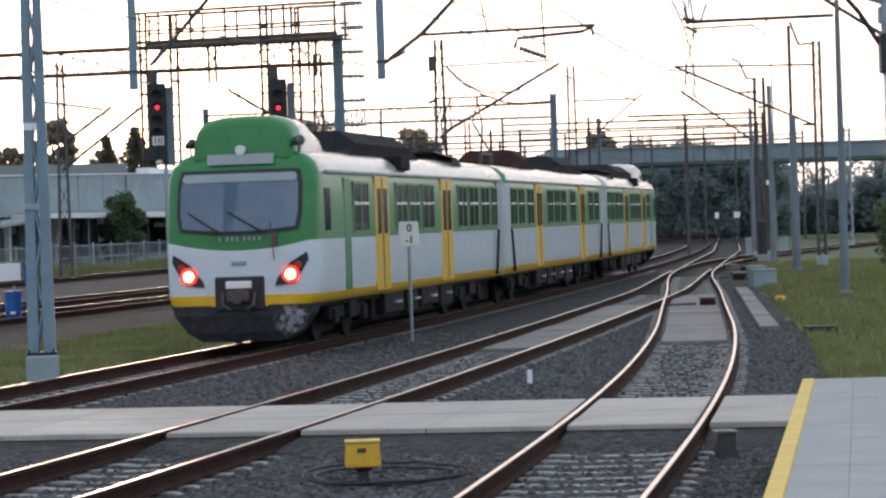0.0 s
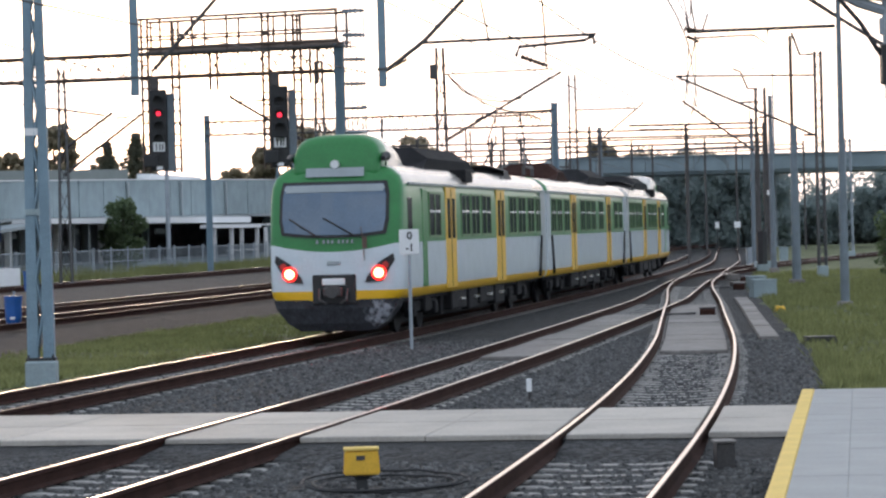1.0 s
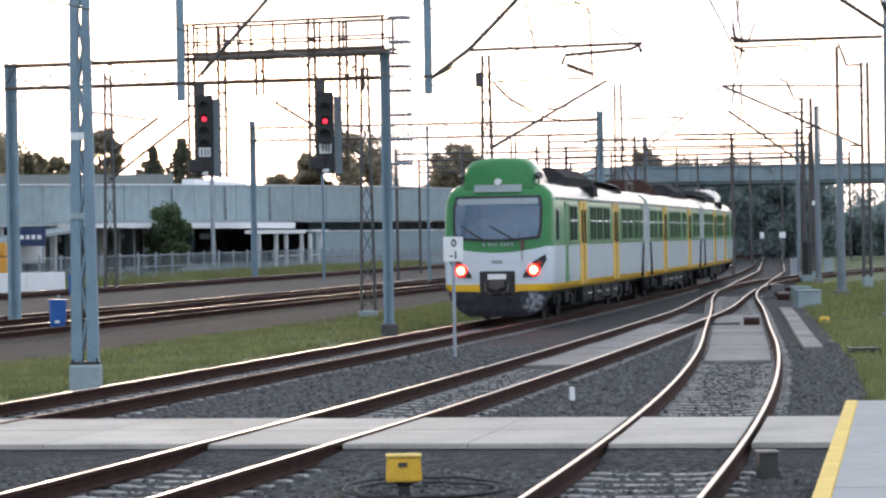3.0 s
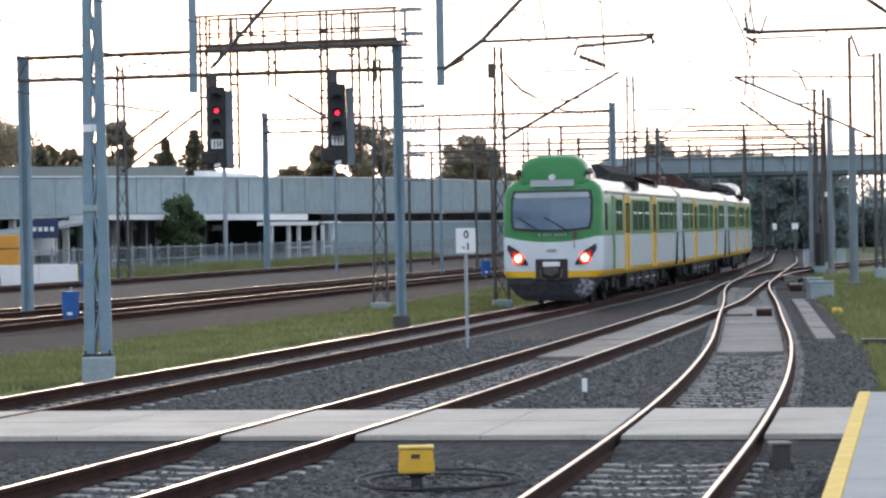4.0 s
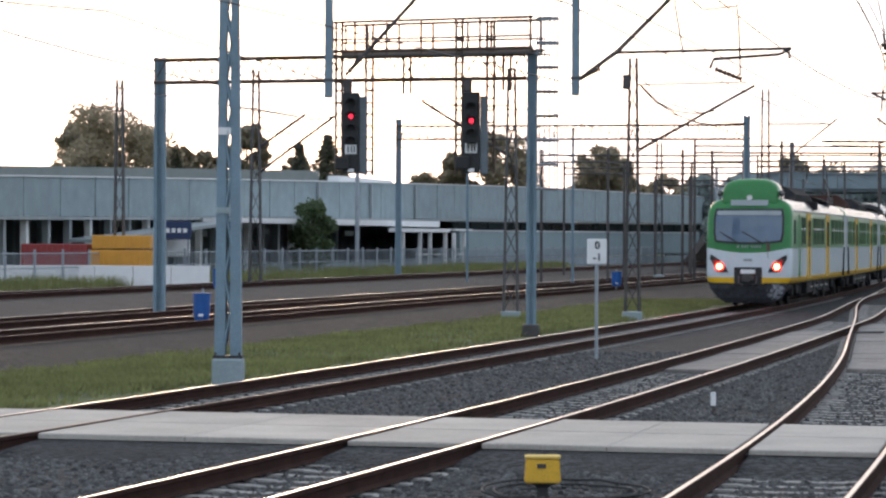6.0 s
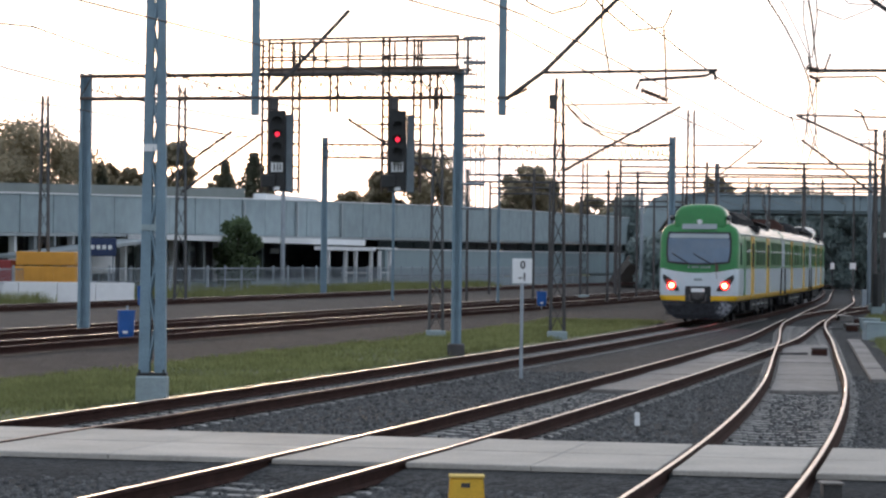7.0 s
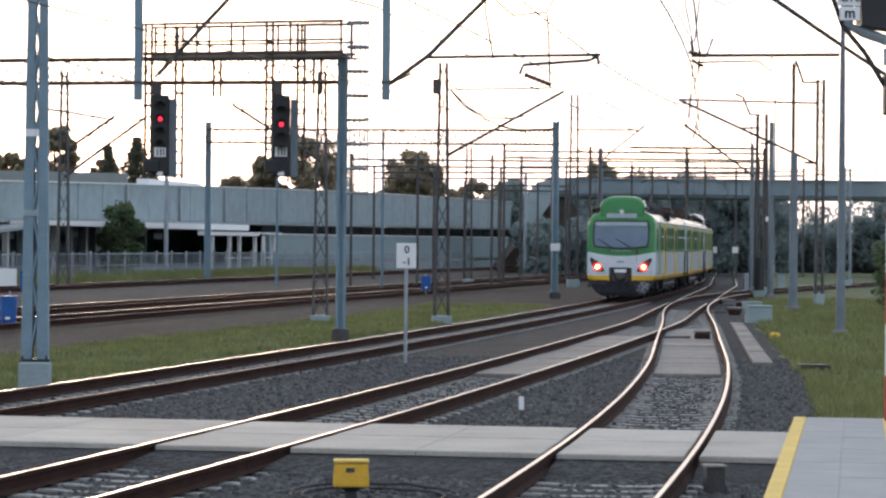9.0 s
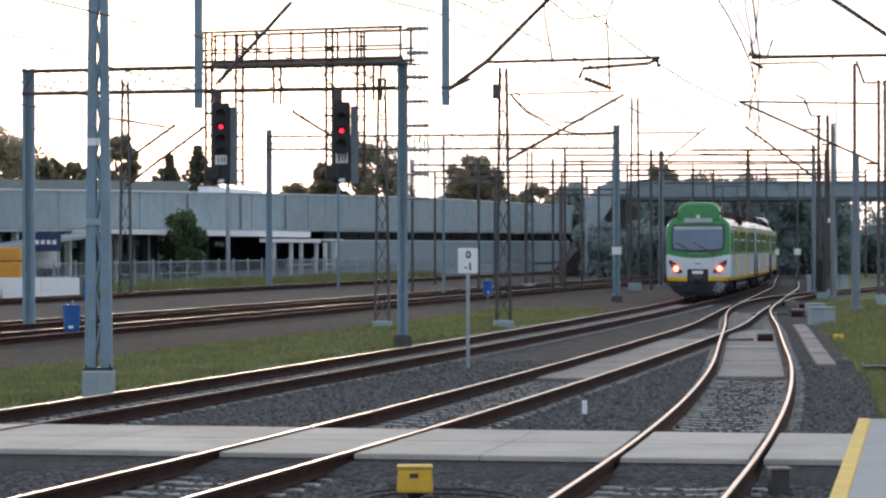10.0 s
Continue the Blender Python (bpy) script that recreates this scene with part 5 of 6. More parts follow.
p5 = pole_mast((17.73, 175.00, 0.00), 8.29, 0.17, 0.15, MASTGREY, "blue-grey mast with a raking strut beyond the portal")
rod(p5, "strut", [(17.73, 175.00, 7.48), (20.47, 175.00, 9.71)], 0.06, DARKSTEEL)
rod(p5, "tie", [(16.24, 175.00, 9.40), (20.02, 175.00, 9.43)], 0.04, DARKSTEEL)
p2 = pole_mast((17.61, 103.23, 0.00), 5.7, 0.17, 0.13, MASTGREY, "thick blue-grey mast with a slim upper pole")
rod(p2, "upper_pole", [(17.70, 104.00, 5.43), (17.70, 104.00, 9.04)], 0.07, BROWNSTEEL)
rod(p2, "strut", [(13.42, 104.00, 7.64), (18.53, 104.00, 5.34)], 0.05, DARKSTEEL)
rod(p2, "tie", [(13.42, 104.00, 7.64), (18.62, 104.00, 7.56)], 0.03, DARKSTEEL)
p3 = lattice_mast((21.40, 134.60, 0.00), 8.6, 0.6, 0.42, DARKSTEEL, "dark lattice mast with a switch cabinet")
rod(p3, "strut", [(17.56, 134.00, 8.03), (20.94, 134.00, 5.57)], 0.06, DARKSTEEL)
rod(p3, "tube", [(14.97, 134.00, 6.90), (21.15, 134.00, 6.90)], 0.045, DARKSTEEL)
rod(p3, "tube", [(15.46, 134.00, 6.72), (19.25, 134.00, 6.64)], 0.03, DARKSTEEL)
rod(p3, "cabinet", [(21.06, 133.00, 0.16), (21.05, 133.00, 1.71)], 0.26, BLACK)
rod(p3, "round_plate", [(21.47, 133.00, 3.43), (21.50, 133.00, 3.64)], 0.14, WHITE)
pole_mast((21.11, 129.96, 0.00), 8.0, 0.14, 0.1, MASTGREY, "blue-grey mast in the cluster of masts")
pole_mast((22.88, 147.10, 0.00), 7.6, 0.12, 0.1, MASTGREY, "slim blue-grey mast in the cluster of masts")
p4 = lattice_mast((21.01, 116.77, 0.00), 9.2, 0.3, 0.26, DULLSTEEL, "slender dull steel lattice mast against the sky", 24)
rod(p4, "feeder_arm", [(20.80, 116.77, 9.09), (20.27, 116.77, 9.08), (19.94, 116.77, 10.02)], 0.04, DARKSTEEL)
rod(p4, "tie", [(20.81, 116.77, 5.72), (20.34, 116.77, 5.74)], 0.04, DARKSTEEL)
rod(p3, "feeder_arm", [(21.30, 134.60, 8.54), (20.81, 134.60, 8.57), (20.48, 134.60, 9.38), (20.10, 134.60, 9.54)], 0.04, DARKSTEEL)
rod(p3, "tie", [(21.30, 134.60, 7.92), (20.43, 134.60, 7.91)], 0.035, DARKSTEEL)
rod(p3, "tie", [(21.31, 134.60, 7.16), (21.80, 134.60, 7.22)], 0.035, DARKSTEEL)
lattice_mast((31.80, 167.50, 0.00), 7.0, 0.4, 0.3, GALV, "grey lattice mast beyond the grass", 10)


def street_lamp(at, h, reach, label):
    e = thing("street_lamp", at, label, "lamp", "lamps along the yard")
    bm = B()
    tube(bm, [(0, 0, 0), (0, 0, h)], 0.1, 8, 0.06)
    part("pole", bm, GALV, e)
    bm = B()
    tube(bm, [(0, 0, h - 0.1), (reach * 0.5, 0, h + 0.12), (reach, 0, h + 0.1)], 0.035, 6)
    part("arm", bm, GALV, e)
    bm = B()
    loft(bm, [[(reach + sx, 0.14 * c, h + 0.1 + dz) for sx, c, dz in ((k, 1 - abs(k) / 0.6, 0.0), (k, -1 + abs(k) / 0.6, 0.0), (k, 0, 0.12 * (1 - abs(k) / 0.6)))] for k in (-0.55, -0.3, 0, 0.3, 0.55)])
    part("lantern", bm, MASTGREY, e)


street_lamp((38.84, 237.39, 0.00), 15.0, -1.65, "tall grey yard lamp with a flat lantern")
street_lamp((41.1, 265.0, 0.00), 13.9, -1.3, "tall grey yard lamp with a flat lantern")
street_lamp((19.55, 266.0, 0.00), 10.5, 0.85, "grey yard lamp behind the ramp")
street_lamp((16.7, 79, -0.1), 9.5, -2.6, "grey yard lamp with a flat lantern")


def wire(name, line, supports, z, sag, label, r=0.012, lean=0.25):
    """A wire over a track, sagging between its supports and staggered to either side at them."""
    bm = B()
    pts = []
    for i, (ya, yb) in enumerate(zip(supports, supports[1:])):
        side = lean if i % 2 else -lean
        for k in range(10):
            f = k / 10
            pts.append(at_line(line, ya + (yb - ya) * f, side * (1 - 2 * f), z - sag * 4 * f * (1 - f)))
    tube(bm, pts, r, 4)
    tagged(part(name, bm, DARKSTEEL), label, "wire", "overhead wires")


for line, spans, top, sag in ((LINE_A, (20, 62, 127, 192, 257), 7.4, 0.35), (LINE_B, (16, 40, 104, 168, 232), 7.5, 1.0), (LINE_C, (25, 77.5, 130, 182, 235), 7.5, 0.5), (LINE_D, (20, 64, 112, 160, 208, 256), 7.35, 0.6), (LINE_E, (20, 64, 112, 160, 208, 256), 7.35, 0.6)):
    wire("contact_wire", line, spans, 5.65, 0.05, "thin copper contact wire over the track", 0.014)
    wire("messenger_wire", line, spans, top, sag, "sagging messenger wire over the track", 0.02, -0.25 if line is LINE_B else 0.25)
for pts in ([(9.55, 80.00, 10.18), (10.26, 82.00, 9.56), (10.27, 77.00, 7.87)], [(9.74, 74.00, 9.59), (9.84, 75.00, 8.63), (10.31, 77.00, 7.80)], [(10.04, 74.00, 9.59), (10.21, 75.00, 8.79), (10.36, 77.00, 7.80)], [(10.49, 77.00, 9.12), (11.20, 77.00, 8.84), (11.97, 77.00, 9.16), (12.52, 77.00, 9.91)], [(10.69, 77.00, 9.86), (11.35, 77.00, 9.28), (12.13, 77.00, 9.26), (12.99, 77.00, 9.95)],
            [(10.32, 77.00, 7.18), (11.94, 90.00, 6.48), (18.19, 140.00, 6.17)], [(10.50, 77.00, 7.18), (12.23, 90.00, 6.30), (18.42, 140.00, 6.17)], [(13.25, 104.00, 7.60), (15.40, 118.00, 6.85), (18.02, 140.00, 6.17)]):
    rod(p1, "jumper", pts, 0.012, RUBBER)

# cross beams of the yard, far along the tracks
for a0, b0 in (((10.06, 150.00, 7.20), (23.98, 150.00, 7.19)), ((12.43, 170.00, 7.29), (26.84, 170.00, 7.34)), ((16.95, 190.00, 7.53), (30.38, 190.00, 7.56)), ((19.58, 210.00, 7.64), (36.56, 210.00, 7.89)), ((1.89, 146.00, 6.56), (12.29, 146.00, 6.56)), ((3.46, 165.00, 6.38), (14.06, 165.00, 6.46)), ((10.08, 190.00, 6.22), (17.15, 190.00, 6.20))):
    e = thing("cross_beam", (a0[0], a0[1], 0), "slim dark cross beam on two posts over the yard", "beam", "cross beams of the yard")
    w = b0[0] - a0[0]
    for x in (0, w * 0.33, w * 0.7, w):
        bm = B()
        tube(bm, [(x, 0, 0), (x, 0, a0[2] + (b0[2] - a0[2]) * x / w + 0.3)], 0.08, 6)
        part("post", bm, DARKSTEEL, e)
    for dz in (0, -0.35):
        bm = B()
        tube(bm, [(0, 0, a0[2] + dz), (w, 0, b0[2] + dz)], 0.055, 5)
        part("beam", bm, DARKSTEEL, e)


# ---------------------------------------------------------------- station building on the ramp
W0, W1 = Vector((-27.0, 100.0)), Vector((18.4, 260.0))


def on_wall(f, back=0.0):
    d = (W1 - W0).normalized()
    return W0 + (W1 - W0) * f + Vector((-d.y, d.x)) * back


def wall_piece(e, name, f0, f1, z0, z1, material, back0=0.0, back1=0.4, label=""):
    """A block along the building's front; z0 and z1 are given at both ends."""
    a0, b0, a1, b1 = on_wall(f0, back0), on_wall(f1, back0), on_wall(f0, back1), on_wall(f1, back1)
    bm = B()
    lo = [bm.verts.new((*p, z)) for p, z in ((a0, z0[0]), (b0, z0[1]), (b1, z0[1]), (a1, z0[0]))]
    hi = [bm.verts.new((*p, z)) for p, z in ((a0, z1[0]), (b0, z1[1]), (b1, z1[1]), (a1, z1[0]))]
    bm.faces.new(lo[::-1])
    bm.faces.new(hi)
    for i in range(4):
        bm.faces.new((lo[i], lo[(i + 1) % 4], hi[(i + 1) % 4], hi[i]))
    bmesh.ops.recalc_face_normals(bm, faces=bm.faces)
    return part(name, bm, material, e, label)


def station_building():
    e = thing("ramp_building", (0, 0, 0), "long grey concrete ramp over a dark open hall with white columns", "building")
    low = lambda f: float(np.interp(f, (0, 0.166, 0.29, 0.5, 1), (2.98, 3.17, 3.32, 3.52, 3.8)))
    top = lambda f: float(np.interp(f, (0, 0.166, 0.39, 0.66, 1), (4.45, 4.93, 5.47, 5.96, 6.15)))
    n = 44
    for i in range(n):
        f0, f1 = i / n, (i + 1) / n - 0.0006
        wall_piece(e, "concrete_panel", f0, f1, (low(f0), low(f1)), (top(f0), top(f1)), CONCRETE, random.uniform(-0.015, 0.015), 0.4)
    for i in range(22):
        f0, f1 = i / 22, (i + 1) / 22
        wall_piece(e, "coping", f0, f1, (top(f0), top(f1)), (top(f0) + 0.06, top(f1) + 0.06), WHITE, -0.06, 0.5)
    wall_piece(e, "deck", 0, 1, (low(0) + 0.3, low(1) + 0.2), (low(0) + 0.7, low(1) + 0.6), CONCRETE, 0.4, 14)
    wall_piece(e, "back_wall", 0, 1, (0, 0), (low(0) + 0.4, low(1) + 0.4), DARKROOM, 13, 13.5)
    wall_piece(e, "roof_slab", 0.0, 0.5, (4.9, 5.6), (5.0, 6.6), FELT, 8, 30, "grey-green felt roof")
    wall_piece(e, "raised_parapet", 0.394, 0.452, (5.5, 5.6), (5.85, 5.78), WHITE, 0.42, 1.2, "white raised edge of the ramp")
    for f in (0.362, 0.418, 0.45, 0.47):
        wall_piece(e, "downpipe", f, f + 0.0012, (low(f), low(f)), (top(f) - 0.1, top(f) - 0.1), GREYFRAME, -0.16, -0.05)
    for i in range(12):
        f0, f1 = i / 12, (i + 1) / 12
        wall_piece(e, "fascia", f0, f1, (low(f0) - 0.16, low(f1) - 0.16), (low(f0) - 0.02, low(f1) - 0.02), GREYFRAME, -0.1, 0.3)
    for i in range(26):
        f = 0.02 + i * 0.0135
        wall_piece(e, "column", f, f + 0.0016, (0.3, 0.3), (low(f), low(f)), WHITE if i % 3 == 0 else GREYFRAME, 0.3, 0.6)
    # canopy
    wall_piece(e, "canopy_roof", 0.258, 0.464, (3.0, 2.94), (3.24, 3.3), WHITE, -2.0, -0.15, "broad white canopy roof over the dark hall")
    wall_piece(e, "canopy_roof", 0.16, 0.252, (2.0, 2.84), (2.14, 3.0), GREYFRAME, -2.0, -0.2, "sloping grey canopy")
    for i in range(15):
        f = 0.2 + i * 0.021
        wall_piece(e, "inner_column", f, f + 0.002, (0.3, 0.3), (low(f), low(f)), GREYFRAME if i % 2 else PANEL, 4.0 + 2.5 * (i % 3), 4.4 + 2.5 * (i % 3))
    for f, z, w in ((0.285, 2.3, 0.012), (0.345, 2.45, 0.008), (0.372, 2.2, 0.014), (0.43, 2.4, 0.01), (0.31, 1.3, 0.01)):
        wall_piece(e, "notice_board", f, f + w, (z, z), (z + 0.3, z + 0.3), GREYFRAME, 2.2, 2.3)
    # cladding and window strip
    wall_piece(e, "cladding", 0.53, 0.985, (0.9, 1.0), (2.75, 2.85), PANEL, 0.0, 0.4, "plain grey metal cladding")
    for i in range(18):
        f0 = 0.53 + i * 0.0253
        wall_piece(e, "window", f0, f0 + 0.0238, (2.86, 2.87), (low(f0) - 0.2, low(f0) - 0.19), GLASS, 0.5, 0.6)
    wall_piece(e, "sill", 0.53, 0.985, (2.75, 2.85), (2.81, 2.91), WHITE, -0.05, 0.45)
    wall_piece(e, "plinth", 0.3, 0.985, (0.3, 0.2), (0.85, 0.9), CONCRETE, -1.2, -0.9)
    wall_piece(e, "pipe_rail", 0.54, 0.98, (1.0, 1.05), (1.06, 1.11), DARKSTEEL, -0.2, -0.12)
    # entrance frame
    for f in (0.404, 0.41, 0.43, 0.442, 0.461, 0.472, 0.485):
        wall_piece(e, "frame_post", f, f + 0.001, (0.3, 0.3), (2.62, 2.62), WHITE, -2.6, -2.4)
    wall_piece(e, "frame_beam", 0.402, 0.4635, (2.62, 2.62), (2.84, 2.84), WHITE, -2.7, -2.1, "white canopy over the entrance")
    wall_piece(e, "frame_beam", 0.471, 0.493, (2.75, 2.75), (2.85, 2.85), WHITE, -2.7, -2.1)
    for f in (0.425, 0.446, 0.473):
        wall_piece(e, "frame_rail", f, f + 0.013, (1.25, 1.25), (1.33, 1.33), WHITE, -2.6, -2.5)


station_building()


def fence():
    e = thing("fence", (0, 0, 0), "low pale mesh fence on slim posts in the grass", "fence")
    prev = None
    for i in range(56):
        y = 84 + i * 2.7
        x = -12.6 + 0.235 * (y - 127)
        bm = B()
        box(bm, x - 0.04, x + 0.04, y - 0.04, y + 0.04, 0.25, 1.75)
        part("post", bm, GALV, e)
        if prev:
            bm = B()
            for z in (0.55, 1.05, 1.6):
                bar(bm, (prev[0], prev[1], z), (x, y, z), 0.03)
            for k in range(1, 14):
                f = k / 14
                xx, yy = prev[0] + (x - prev[0]) * f, prev[1] + (y - prev[1]) * f
                bar(bm, (xx, yy, 0.4), (xx, yy, 1.65), 0.014)
            part("mesh_panel", bm, GALV, e)
        prev = (x, y)


fence()

for left, right, z0, z1, m, lab in ((-16.51, -14.05, 0.3, 1.72, ORANGE, "orange steel container behind the fence"), (-16.42, -14.09, 1.76, 2.3, ORANGE, "second orange container stacked on top"), (-19.25, -16.60, 0.3, 1.95, MAROON, "dark red container behind the fence")):
    e = thing("container", (0, 112, 0), lab, "container", "containers in the yard")
    bm = B()
    box(bm, left, right, 0, 2.2, z0, z1, 0.03)
    part("body", bm, m, e)
    for i in range(12):
        x = left + (right - left) * (i + 0.5) / 12
        bm = B()
        box(bm, x - 0.05, x + 0.05, -0.035, 0, z0 + 0.06, z1 - 0.06)
        part("rib", bm, m, e)

e = thing("low_wall", (0, 110, 0), "low pale concrete wall before the containers", "wall")
for k in range(10):
    bm = B()
    box(bm, -26.5 + 1.5 * k, -25.02 + 1.5 * k, 0, 0.2, 0.2, 1.12, 0.02)
    part("wall_panel", bm, WHITE, e)

e = thing("station_sign", (-15.27, 132.00, 2.04), "dark blue station board with pale bars", "sign")
bm = B()
box(bm, -0.75, 0.6, 0, 0.08, 0.1, 0.95, 0.02)
pl = part("board", bm, mat("navy_enamel", (0.01, 0.03, 0.1), 0.4, var=0.1), e)
for k in range(4):
    bm = B()
    box(bm, -0.6 + 0.27 * k, -0.42 + 0.27 * k, -0.02, 0, 0.42, 0.62)
    part("bar", bm, WHITE, pl)
bm = B()
for x in (-0.6, 0.45):
    tube(bm, [(x, 0.1, -1.8), (x, 0.1, 0.9)], 0.05, 6)
part("post", bm, GALV, e)
cabinet("white_kiosk", (-15.60, 134.00, 1.32), (1.2, 1.0, 1.0), WHITE, "small white box behind the fence", "kiosk")


# ---------------------------------------------------------------- road bridge
def road_bridge():
    e = thing("road_bridge", (0, 0, 0), "grey concrete road bridge crossing the yard on dark piers", "bridge")
    y = 230.0
    x = 19.0
    while x < 95:
        bm = B()
        box(bm, x, x + 3.96, y, y + 0.4, 6.42, 7.62, 0.03)
        part("parapet_panel", bm, BRIDGE, e)
        x += 4.0
    bm = B()
    box(bm, 19, 95, y + 0.3, y + 11, 6.2, 6.75)
    part("deck", bm, BRIDGE, e)
    bm = B()
    box(bm, 19, 95, y - 0.15, y + 0.5, 7.62, 7.75, 0.02)
    part("coping", bm, BRIDGE, e)
    for x in (58, 70, 84):
        for yy in (y + 2, y + 8):
            bm = B()
            box(bm, x - 0.35, x + 0.35, yy - 0.35, yy + 0.35, -0.3, 6.2, 0.05)
            part("pier", bm, BRIDGE, e)
    bm = B()
    pts = [(17.0, 3.7), (17.7, 3.5), (19.6, 6.2), (21.0, 7.4), (19.4, 7.75), (18.1, 7.3), (17.2, 5.8)]
    ring = [[bm.verts.new((px, yy, pz)) for px, pz in pts] for yy in (y - 0.3, y + 0.5)]
    bm.faces.new(ring[0])
    bm.faces.new(ring[1][::-1])
    for i in range(len(pts)):
        j = (i + 1) % len(pts)
        bm.faces.new((ring[0][i], ring[0][j], ring[1][j], ring[1][i]))
    bmesh.ops.recalc_face_normals(bm, faces=bm.faces)
    part("wing_wall", bm, CONCRETE, e, "curved pale concrete wing wall")
    bm = B()
    loft(bm, [[(14.5, yy, -0.4), (23, yy, -0.4), (21, yy, 6.1), (19.5, yy, 6.2)] for yy in (y + 0.6, y + 10)])
    bmesh.ops.recalc_face_normals(bm, faces=bm.faces)
    part("abutment", bm, EARTH, e, "dark sloping earth abutment")
    rail = B()
    for x in np.arange(20, 95, 2.0):
        bar(rail, (x, y + 0.2, 7.7), (x, y + 0.2, 8.6), 0.04)
    for z in (8.15, 8.6):
        bar(rail, (20, y + 0.2, z), (95, y + 0.2, z), 0.05)
    part("railing", rail, GALV, e)


road_bridge()


# ---------------------------------------------------------------- trees
def leaves(rnd, centres, count, size, flat=1.0):
    verts, faces = [], []
    for _ in range(count):
        c, r = rnd.choice(centres)
        d = Vector((rnd.gauss(0, 1), rnd.gauss(0, 1), rnd.gauss(0, 1) * flat)).normalized() * r * rnd.uniform(0.45, 1.08)
        p = Vector(c) + d
        u = Vector((rnd.gauss(0, 1), rnd.gauss(0, 1), rnd.gauss(0, 1))).normalized()
        w = u.cross(Vector((rnd.gauss(0, 1), rnd.gauss(0, 1), rnd.gauss(0, 1)))).normalized()
        s = size * rnd.uniform(0.5, 1.2)
        k = len(verts)
        verts += [p - u * s, p + w * s * 0.5, p + u * s, p - w * s * 0.5]
        faces.append((k, k + 1, k + 2, k + 3))
    me = bpy.data.meshes.new("crown")
    me.from_pydata([tuple(v) for v in verts], [], faces)
    return me


def tree(at, h, w, seed, label, base=0.35, count=2600, leaf=0.3, material=LEAF, name="tree", clump=1.0, boughs=34):
    rnd = random.Random(seed)
    e = thing(name, at, label, "tree" if name != "bush" else "bush", "trees behind the station" if name != "bush" else "")
    bm = B()
    tube(bm, [(0, 0, -0.3), (rnd.uniform(-0.1, 0.1) * w * 0.3, 0, h * 0.4), (rnd.uniform(-0.1, 0.1) * w, 0, h * 0.8)], h * 0.022 + 0.03, 8, 0.04)
    trunk = part("trunk", bm, BARK, e)
    centres = []
    for i in range(boughs):
        a0 = rnd.uniform(0, math.tau)
        v = rnd.uniform(-0.92, 0.95)
        z = h * (base + (1 - base) * (v * 0.5 + 0.5))
        spread = w / 2 * math.sqrt(max(0.03, 1 - v * v)) * math.sqrt(rnd.uniform(0.05, 1)) * rnd.uniform(0.75, 1.0)
        c = (spread * math.cos(a0), spread * math.sin(a0), z * 0.97)
        centres.append((c, w * clump * rnd.uniform(0.09, 0.17)))
        if i % 4 == 0:
            bm = B()
            tube(bm, [(0, 0, z * 0.6), (c[0] * 0.5, c[1] * 0.5, z * 0.85), c], h * 0.009 + 0.015, 5, 0.02)
            part("limb", bm, BARK, trunk)
    me = leaves(rnd, centres, count, leaf)
    me.materials.append(material)
    cr0 = new("crown", me)
    cr0.parent = e
    return e


def conifer(at, h, w, seed, label):
    rnd = random.Random(seed)
    e = thing("conifer", at, label, "tree", "trees behind the station")
    bm = B()
    tube(bm, [(0, 0, -0.3), (0, 0, h)], h * 0.018 + 0.03, 7, 0.02)
    part("trunk", bm, BARK, e)
    centres = []
    for i in range(17):
        f = 0.45 + 0.54 * i / 16
        reach = w / 2 * (1.03 - f) / 0.55 * rnd.uniform(0.75, 1.05)
        turn = rnd.uniform(0, 1)
        for k in range(7):
            a0 = turn + k * math.tau / 7
            for v in (0.3, 0.65, 1.0):
                centres.append(((reach * v * math.cos(a0), reach * v * math.sin(a0), h * f - 0.25 * v * reach), 0.26 + 0.1 * (1 - v)))
    me = leaves(rnd, centres, 9000, 0.2, 0.4)
    me.materials.append(NEEDLE)
    c = new("crown", me)
    c.parent = e
    return e


DECID = "dark leafy tree in silhouette behind the station"
for i, (p, q, wpx) in enumerate((((-41.32, 300.00, 16.22), 300, 200), ((-47.04, 310.00, 14.52), 310, 120), ((-37.87, 330.00, 12.67), 330, 70), ((-26.31, 290.00, 14.00), 290, 80), ((-33.84, 320.00, 12.03), 320, 60), ((-22.86, 310.00, 11.22), 310, 60), ((-1.43, 300.00, 13.07), 300, 140), ((-5.33, 300.00, 11.39), 300, 70), ((10.30, 310.00, 12.31), 310, 110), ((14.59, 330.00, 9.99), 330, 60), ((19.45, 340.00, 9.54), 340, 70), ((-9.44, 340.00, 9.77), 340, 70), ((21.85, 330.00, 8.99), 330, 60), ((18.80, 270.00, 8.27), 270, 60), ((33.58, 330.00, 11.84), 330, 70), ((45.55, 400.00, 12.16), 400, 120), ((52.82, 400.00, 11.99), 400, 130))):
    tree((p[0], p[1], 0.2), p[2] - 0.2 + 0.3, 1.3 * wpx * q / 5000, 20 + i, DECID, base=0.25, count=15000 if wpx > 90 else 8000, boughs=70 if wpx > 90 else 48, clump=0.75 if wpx < 150 else 0.9)
for i, (p, w) in enumerate((((-17.9, 285.00, 12.4), 6.8), ((-21.82, 300.00, 12.01), 4.4), ((-35.02, 300.00, 11.54), 4.0), ((-17.33, 300.00, 10.68), 3.6))):
    conifer((p[0], p[1], 0.2), p[2], w, 70 + i, "dark narrow conifer behind the ramp")
b5 = (-10.29, 150.00, 2.30)
